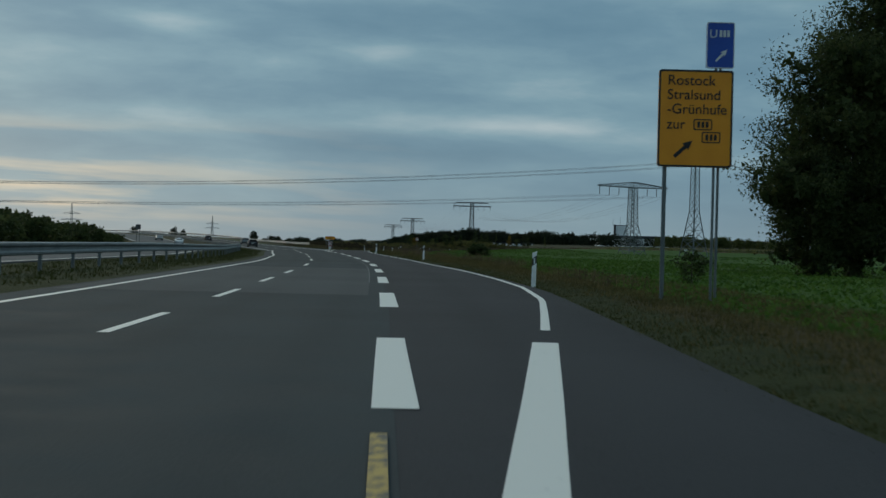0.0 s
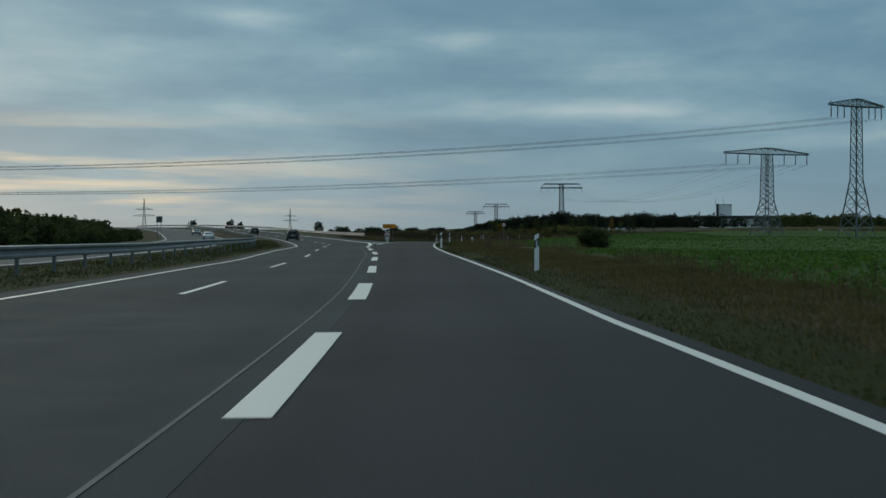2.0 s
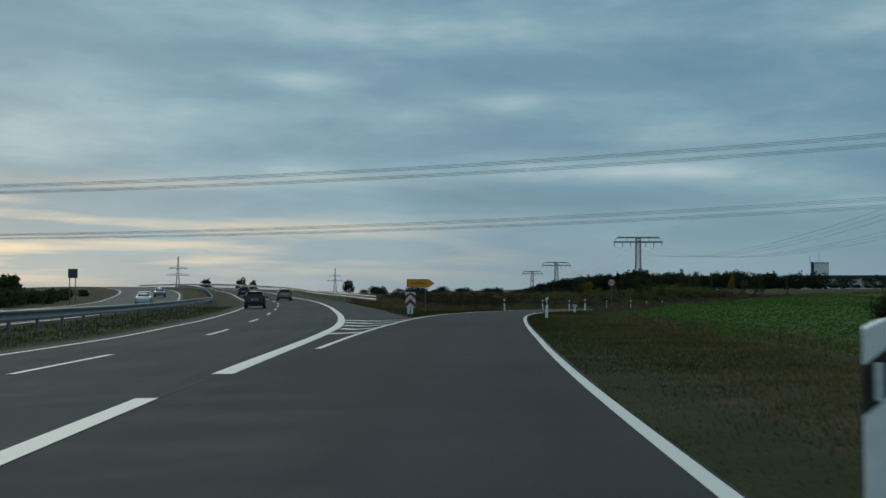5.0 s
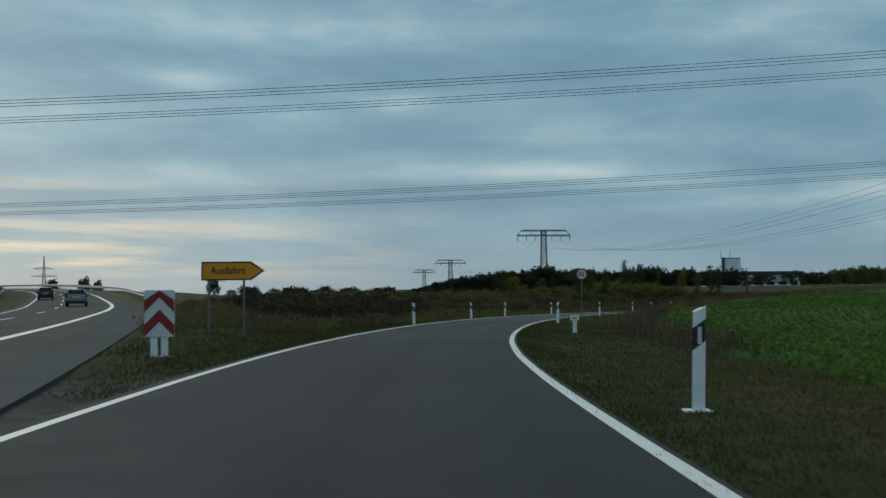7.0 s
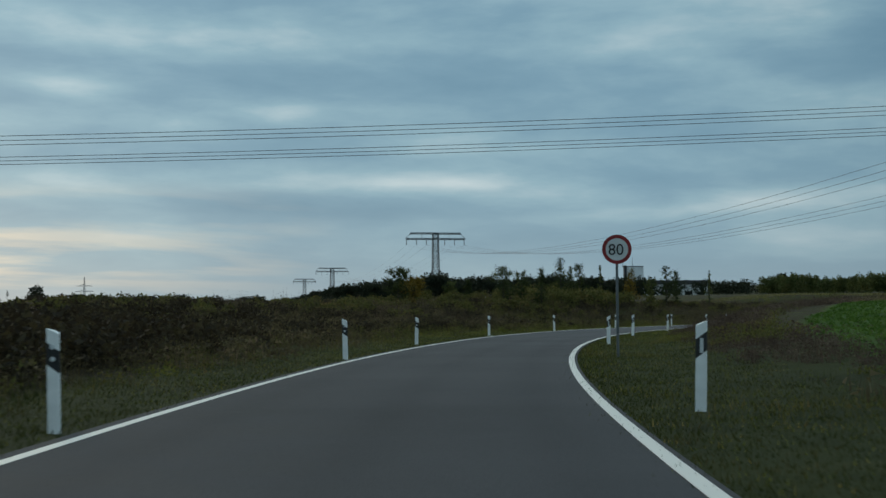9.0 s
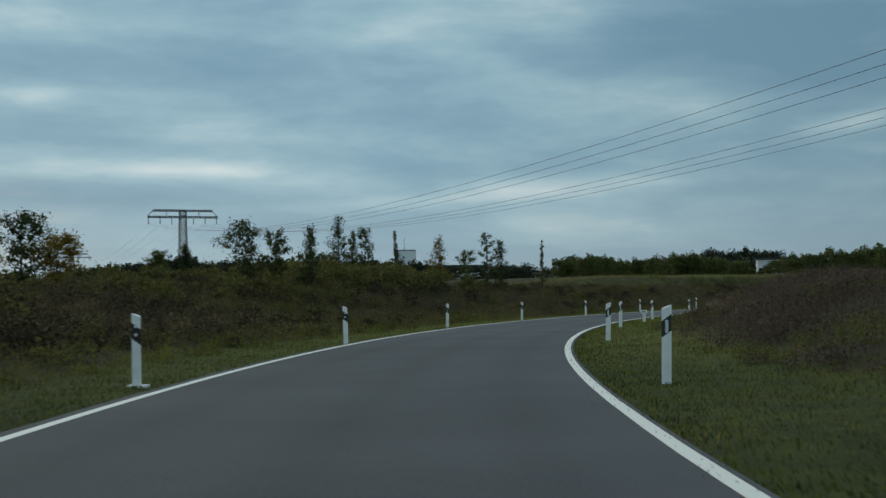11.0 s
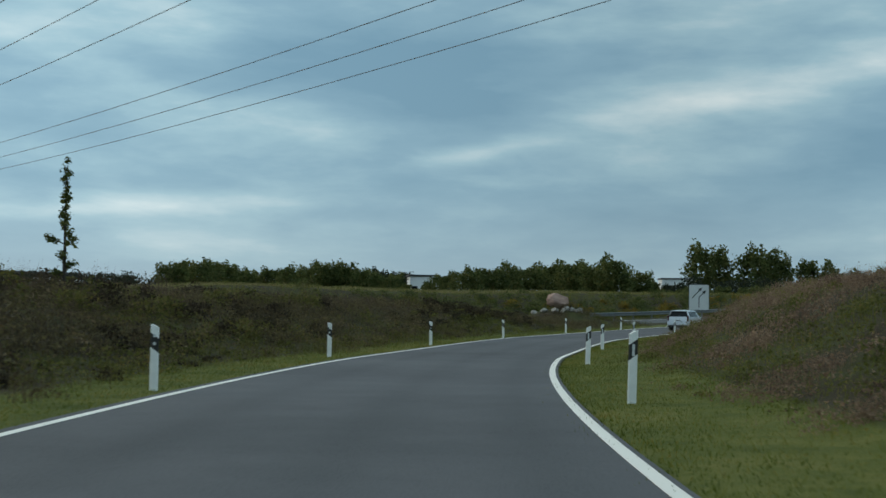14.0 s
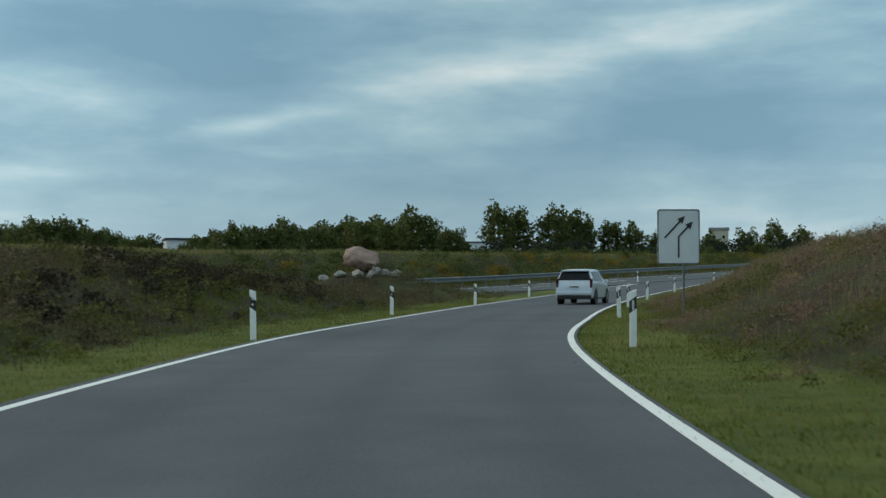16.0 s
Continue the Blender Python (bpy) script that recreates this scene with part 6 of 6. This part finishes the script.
stuff("slope_bushes", crowns([(a, b, c - 0.2, h, h * 0.8) for (a, b, c), h in zip(p, rng.uniform(0.6, 1.5, len(p)))], 60, rng, 0.5), M_LEAF_AUTUMN, "yellowing autumn bushes on the slope", "bush")
s, o = scatter(ROAD2, 60, 330, -25, -16.0, 5.0, rng)
stuff("slope_grass", turf(placed(ROAD2, s, o), rng, 0.34, 3, 0.05, 0.2), M_PALE_GRASS, "pale dry grass ledge at the top of the slope", "grass")


M_THICKET = leafy("thicket", [(0.2, (0.023, 0.018, 0.011)), (0.5, (0.044, 0.035, 0.021)), (0.8, (0.078, 0.065, 0.031))])
s, o = (np.append(a, b) for a, b in zip(scatter(RAMP, 226, 318, -34, -7.6, 0.55, rng), scatter(RAMP, 228, 268, -24, -7.6, 0.7, rng)))
p = placed(RAMP, s, o)
ms_, mo_, mz_ = MWAY.near(p[:, 0], p[:, 1])
keep = (mo_ > 9) & (o < np.interp(s, [226, 250, 318], [-8.5, -7.6, -8.5]))
p, h = p[keep], np.interp(s[keep], [226, 236, 255, 268, 318], [0.9, 1.5, 1.4, 1.0, 0.75])
stuff("thicket", crowns([(a, b, c - 0.2, k, k * 0.95) for (a, b, c), k in zip(p, h * rng.uniform(0.7, 1.15, len(p)))], 50, rng, 0.5), M_THICKET, "dark brown bare thicket between the roads", "bush")
s, o = scatter(RAMP, 300, 436, -17, -6.2, 0.5, rng)
p = placed(RAMP, s, o)
ok = free_of_roads(p) & (rough_ground(p[:, 0], p[:, 1], 3.2, 23) > -0.25)
p, deep = p[ok], -o[ok]
shrub = rough_ground(p[:, 0], p[:, 1], 2.0, 27) + 0.4 * rng.normal(size=len(p))
h = np.interp(deep, [6.2, 9, 14], [0.35, 0.7, 0.95]) * rng.uniform(0.6, 1.35, len(p))
lump = lambda keep: [(a, b, c - 0.15, k, k * rng.uniform(0.6, 0.95)) for (a, b, c), k in zip(p[keep], h[keep])]
stuff("bank_shrubs", crowns(lump(shrub < 0.25), 44, rng, 0.35), M_THICKET, "dark brown clumps of dead shrubs on the bank", "bush")
stuff("bank_shrubs", crowns(lump(shrub >= 0.25), 44, rng, 0.35), M_SCRUB_GREEN, "olive green clumps of shrubs on the bank", "bush")


s = rng.uniform(150, 450, 44000)
o = right_edge(s) + 0.03 + 3.9 * rng.uniform(0, 1, len(s)) ** 1.3
s2 = rng.uniform(196, 450, 26000)
o2 = left_line(s2) - 0.42 - 3.2 * rng.uniform(0, 1, len(s2)) ** 1.3
s, o = np.append(s, s2), np.append(o, o2)
p = placed(RAMP, s, o)
ok = free_of_roads(p)
p, s = p[ok], s[ok]
dull = rng.uniform(0, 1, len(s)) < np.interp(s, [232, 258, 300, 345], [1.0, 0.6, 0.4, 0.0])
stuff("verge_grass", turf(p[~dull], rng, 0.05, 4, 0.014, 0.2), M_GRASS, "short bright green grass beside the slip road", "grass")
stuff("verge_grass", turf(p[dull], rng, 0.055, 5, 0.013, 0.2), M_GRASS_DULL, "dull olive grass beside the start of the slip road", "grass")
s = rng.uniform(196, 460, 9000)
o = np.where(np.arange(len(s)) % 2 == 0, right_edge(s) + 0.5 + 4 * rng.uniform(0, 1, len(s)) ** 0.8, left_line(s) - 0.9 - 4 * rng.uniform(0, 1, len(s)) ** 0.8)
p = placed(RAMP, s, o)
p = p[free_of_roads(p)]
p = p[patchy(p, 1.5, 31, 0.45)]
stuff("verge_grass", turf(p, rng, 0.11, 9, 0.014, 0.2), M_SCRUB_GREEN, "darker tufts of taller grass on the verge", "grass")
s = rng.uniform(4, 205, 42000)
o = 4.8 * rng.uniform(0, 1, len(s)) ** 0.9
h = np.interp(s, [60, 110, 150, 205], [0.12, 0.11, 0.08, 0.06]) * np.interp(o, [0, 1.2, 2.5], [0.4, 0.7, 1.0])
p = placed(RAMP, s, right_edge(s) - 0.1 + o)
a = rng.uniform(0, 1, len(s)) < np.interp(o, [0.4, 1.6], [0.1, 0.85])
stuff("verge_straw", turf(p[a], rng, h[a], 5, 0.012, 0.18), M_STRAW, "rough yellowing grass on the motorway verge", "grass")
stuff("verge_grass", turf(p[~a], rng, h[~a] * 0.8, 5, 0.014, 0.18), M_GRASS_DULL, "low green grass along the asphalt edge", "grass")
s = rng.uniform(10, 260, 5000)
p = placed(MWAY, s, rng.uniform(-13.6, -8.0, len(s)))
gs, go = rng.uniform(200, 262, 7000), rng.uniform(0, 1, 7000)
mo_edge = np.interp(gs, [200, 235, 262], [4.2, 4.2, 4.0])
pg = placed(MWAY, gs, mo_edge + 12 * go)
rs_, ro_, rz_ = RAMP.near(pg[:, 0], pg[:, 1])
pg = pg[ro_ < left_line(rs_) - 0.4]
stuff("median_grass", np.vstack([turf(p, rng, 0.12, 5, 0.03, 0.16), turf(pg, rng, 0.12, 6, 0.016, 0.16)]), M_GRASS_DULL, "mown grass on the median and the exit wedge", "grass")

rows = np.arange(0, 80, 0.5)
rr, ss = np.meshgrid(rows, np.arange(10, 330, 0.36), indexing="ij")
rr, ss = rr.ravel(), ss.ravel()
keep = rng.uniform(0, 1, len(rr)) < np.interp(rr, [0, 10, 25, 50, 90], [0.8, 0.45, 0.14, 0.06, 0.02])
keep &= np.abs(ss - 187 - 0.05 * rr) > 2.5
rr, ss = rr[keep], ss[keep] + rng.uniform(-0.12, 0.12, keep.sum())
off = np.interp(ss, [-30, 30, 54, 71, 108, 160, 197, 209, 232, 262, 300, 330], [4.9, 5.2, 5.3, 6.5, 7.5, 7.4, 5.2, 5.6, 5.7, 8.2, 12.2, 13]) + 0.4 + rr + rng.uniform(-0.08, 0.08, len(rr))
p = placed(RAMP, ss, off)
size = np.interp(rr, [0, 20, 90], [0.075, 0.10, 0.16])
q = np.vstack([leaves_at(p + np.concatenate([rng.normal(size=(len(p), 2)) * 0.10, np.full((len(p), 1), 0.05)], 1), size, rng, 0.6) for _ in range(4)])
stuff("crop", q, M_CROP, "low leafy green crop in rows on the field", "crop")

# ---------------------------------------------------------------- boulder, buildings, far pylons
def boulder(x, y, z, size, seed, label, name="boulder", mat=None):
    rng = np.random.RandomState(seed)
    bm = fresh()
    bmesh.ops.create_icosphere(bm, subdivisions=4, radius=1.0)
    cuts = [(unit(rng.normal(size=3)), rng.uniform(0.55, 0.85)) for _ in range(9)]
    for v in bm.verts:
        c = np.array(v.co)
        for n, d in cuts:
            over = c @ n - d
            if over > 0:
                c = c - n * over * 0.85
        c = c * (1 + 0.13 * noise.noise(Vector(c) * 1.8 + Vector((seed, 0, 0))) + 0.04 * noise.noise(Vector(c) * 7))
        v.co = (c[0] * size[0], c[1] * size[1], c[2] * size[2])
    e = new(name)
    me = bpy.data.meshes.new(name)
    bm.to_mesh(me)
    bm.free()
    me.materials.append(mat)
    bpy.data.objects.remove(e)
    ob = new(name, me)
    ob.matrix_world = pose(x, y, z, 0, 0, seed * 37)
    return tagged(ob, label, name)


M_ROCK = mottled("pink_granite", (0.20, 0.125, 0.10), (0.40, 0.27, 0.22), 1.3, 18.0, 0.85, bump_by=0.5)
M_ROCK_PALE = mottled("pale_stone", (0.22, 0.20, 0.18), (0.40, 0.37, 0.33), 2.0, 25.0, 0.85, bump_by=0.5)
boulder(121.4, 418.3, 1.02, (1.30, 1.0, 0.70), 3, "large pinkish granite boulder on a grassy mound", mat=M_ROCK)
for i, (dx, dy, r) in enumerate(((-2.1, 1.0, 0.34), (-1.5, -1.2, 0.4), (1.4, -1.2, 0.36), (2.0, -0.6, 0.42), (0.2, -1.6, 0.32), (2.7, 0.2, 0.35), (-0.7, -1.5, 0.28), (0.9, -1.7, 0.3), (-1.9, -0.2, 0.36), (1.7, 0.3, 0.3), (-0.2, -1.3, 0.36), (-1.1, -1.7, 0.24))):
    x, y = 121.4 + dx, 418.3 + dy
    boulder(x, y, on_ground(x, y) + r * 0.3, (r, r * 0.8, r * 0.7), 10 + i, "pale field stone at the foot of the boulder", "stone", M_ROCK_PALE)

M_CLAD = mottled("grey_cladding", (0.09, 0.105, 0.12), (0.13, 0.145, 0.16), 0.4, 3.0, 0.6, 0.1, 0.0)
M_PALE = mottled("pale_render", (0.68, 0.70, 0.71), (0.80, 0.82, 0.82), 0.3, 3.0, 0.8, bump_by=0.0)
M_ROOF = mottled("dark_roofing", (0.035, 0.038, 0.042), (0.060, 0.062, 0.066), 0.4, 3.0, 0.7, bump_by=0.0)
M_TILE = mottled("red_tiles", (0.11, 0.045, 0.030), (0.17, 0.070, 0.045), 0.8, 6.0, 0.8, bump_by=0.0)
M_CREAM = mottled("cream_render", (0.46, 0.42, 0.32), (0.58, 0.53, 0.42), 0.3, 3.0, 0.8, bump_by=0.0)


def hall(x, y, w, d, h, label, wall=None, bays=8, turn=0, over=1.0, edge=1.6):
    e = thing("industrial_hall", pose(x, y, on_ground(x, y) - 0.4, 0, 0, turn), label, "building")
    bm = fresh()
    box(bm, 0, w, 0, d, 0, h - edge)
    part("wall", bm, wall or M_PALE, e)
    bm = fresh()
    box(bm, -over, w + over, -over, d + over, h - edge, h, 0.05)
    part("roof", bm, M_ROOF, e, "dark flat roof with a deep edge")
    for i in range(bays):
        bm = fresh()
        x0 = w * (i + 0.15) / bays
        box(bm, x0, x0 + w / bays * 0.62, -0.06, 0.1, 1.6, 3.0)
        part("window", bm, M_GLASS, e)
    return e


def silo(x, y, r, h):
    e = thing("silo", pose(x, y, on_ground(x, y) - 0.3), "pale grey silo tower with a lift shaft beside it", "silo")
    bm = fresh()
    rod(bm, (0, 0, 0), (0, 0, h), r, r, 32)
    part("drum", bm, M_PALE, e)
    bm = fresh()
    rod(bm, (0, 0, h), (0, 0, h + 0.35), r * 1.03, r * 0.98, 32)
    part("lid", bm, M_ROOF, e)
    bm = fresh()
    box(bm, -r - 1.1, -r - 0.1, -0.8, 0.8, 0, h + 0.6, 0.05)
    part("shaft", bm, M_ROOF, e)
    for px, hh in ((-r - 1.6, 4.0), (-r + 2.6, 5.0)):
        bm = fresh()
        rod(bm, (px, 0, h), (px, 0, h + hh), 0.12, 0.05, 5)
        part("mast", bm, M_STEEL, e)


def house(x, y, w, d, h, ridge, wall, roof, label, turn=0):
    e = thing("house", pose(x, y, on_ground(x, y) - 0.4, 0, 0, turn), label, "house", "far houses")
    bm = fresh()
    box(bm, -w / 2, w / 2, -d / 2, d / 2, 0, h)
    part("wall", bm, wall, e)
    o = 0.4
    v = [(-w / 2 - o, -d / 2 - o, h - 0.1), (w / 2 + o, -d / 2 - o, h - 0.1), (w / 2 + o, d / 2 + o, h - 0.1), (-w / 2 - o, d / 2 + o, h - 0.1), (-w / 2 - o, 0, h + ridge), (w / 2 + o, 0, h + ridge)]
    part("roof", mesh_of("roof", v, [(0, 1, 5, 4), (2, 3, 4, 5), (1, 2, 5), (3, 0, 4), (3, 2, 1, 0)], roof), parent=e)
    for i in range(max(2, int(w / 3))):
        px = -w / 2 + w * (i + 0.5) / max(2, int(w / 3))
        for pz in np.arange(1.0, h - 1.2, 2.8):
            bm = fresh()
            box(bm, px - 0.55, px + 0.55, -d / 2 - 0.05, -d / 2 + 0.1, pz, pz + 1.3)
            part("window", bm, M_GLASS, e)


hall(142.0, 707.0, 40.0, 22.0, 7.4, "long grey industrial hall with a dark flat roof", turn=-2)
hall(63.0, 546.0, 17.0, 8.0, 3.6 - on_ground(63.0, 546.0), "low white hall in front of the wood", None, 6, 0, 0.3, 0.35)
hall(204.0, 560.0, 6.5, 8.0, 8.1 - on_ground(204.0, 560.0), "low white hall seen between the trees", None, 3, -30, 0.3, 0.4)
hall(318.0, 592.0, 9.0, 10.0, 10.7 - on_ground(318.0, 592.0), "distant white hall behind the tree belt", None, 3, -40, 0.3, 0.4)
silo(160.0, 731.0, 3.6, 16.0 - on_ground(160.0, 731.0))
for b, d, w, h in ((59.0, 560, 8, 16.0), (63.2, 540, 26, 8.7), (65.5, 540, 30, 9.2)):
    x, y = from_eye(b, d)
    house(x, y, w, 10, h, 1.2 if w < 10 else 2.0, M_CREAM, M_ROOF, "far cream apartment block above the trees", -b)


def mast_pylon(x, y, height, label, turn=10):
    """A slender mast with two crossarms, the lower one longer."""
    e = thing("pylon", pose(x, y, on_ground(x, y), 0, 0, turn), label, "pylon", "pylons of the power lines")
    bm = fresh()
    sq = lambda h, z: [(-h, -h, z), (h, -h, z), (h, h, z), (-h, h, z)]
    lattice(bm, sq(height * 0.07, 0), sq(height * 0.03, height * 0.5), 5, 0.22)
    lattice(bm, sq(height * 0.03, height * 0.5), sq(0.25, height), 8, 0.18)
    part("mast", bm, M_PYLON, e)
    for z, a in ((height * 0.52, height * 0.30), (height * 0.70, height * 0.24)):
        bm = fresh()
        for side in (-1, 1):
            rod(bm, (0, 0, z), (side * a, 0, z), 0.25, 0.12, 4)
            rod(bm, (0, 0, z + height * 0.05), (side * a, 0, z + 0.1), 0.18, 0.1, 4)
        part("crossarm", bm, M_PYLON, e)


mast_pylon(-253.0, 1158.0, 32.0, "slender lattice pylon with two crossarms far beyond the motorway")
mast_pylon(-163.0, 1492.0, 29.5, "faint slender lattice pylon in the distance")
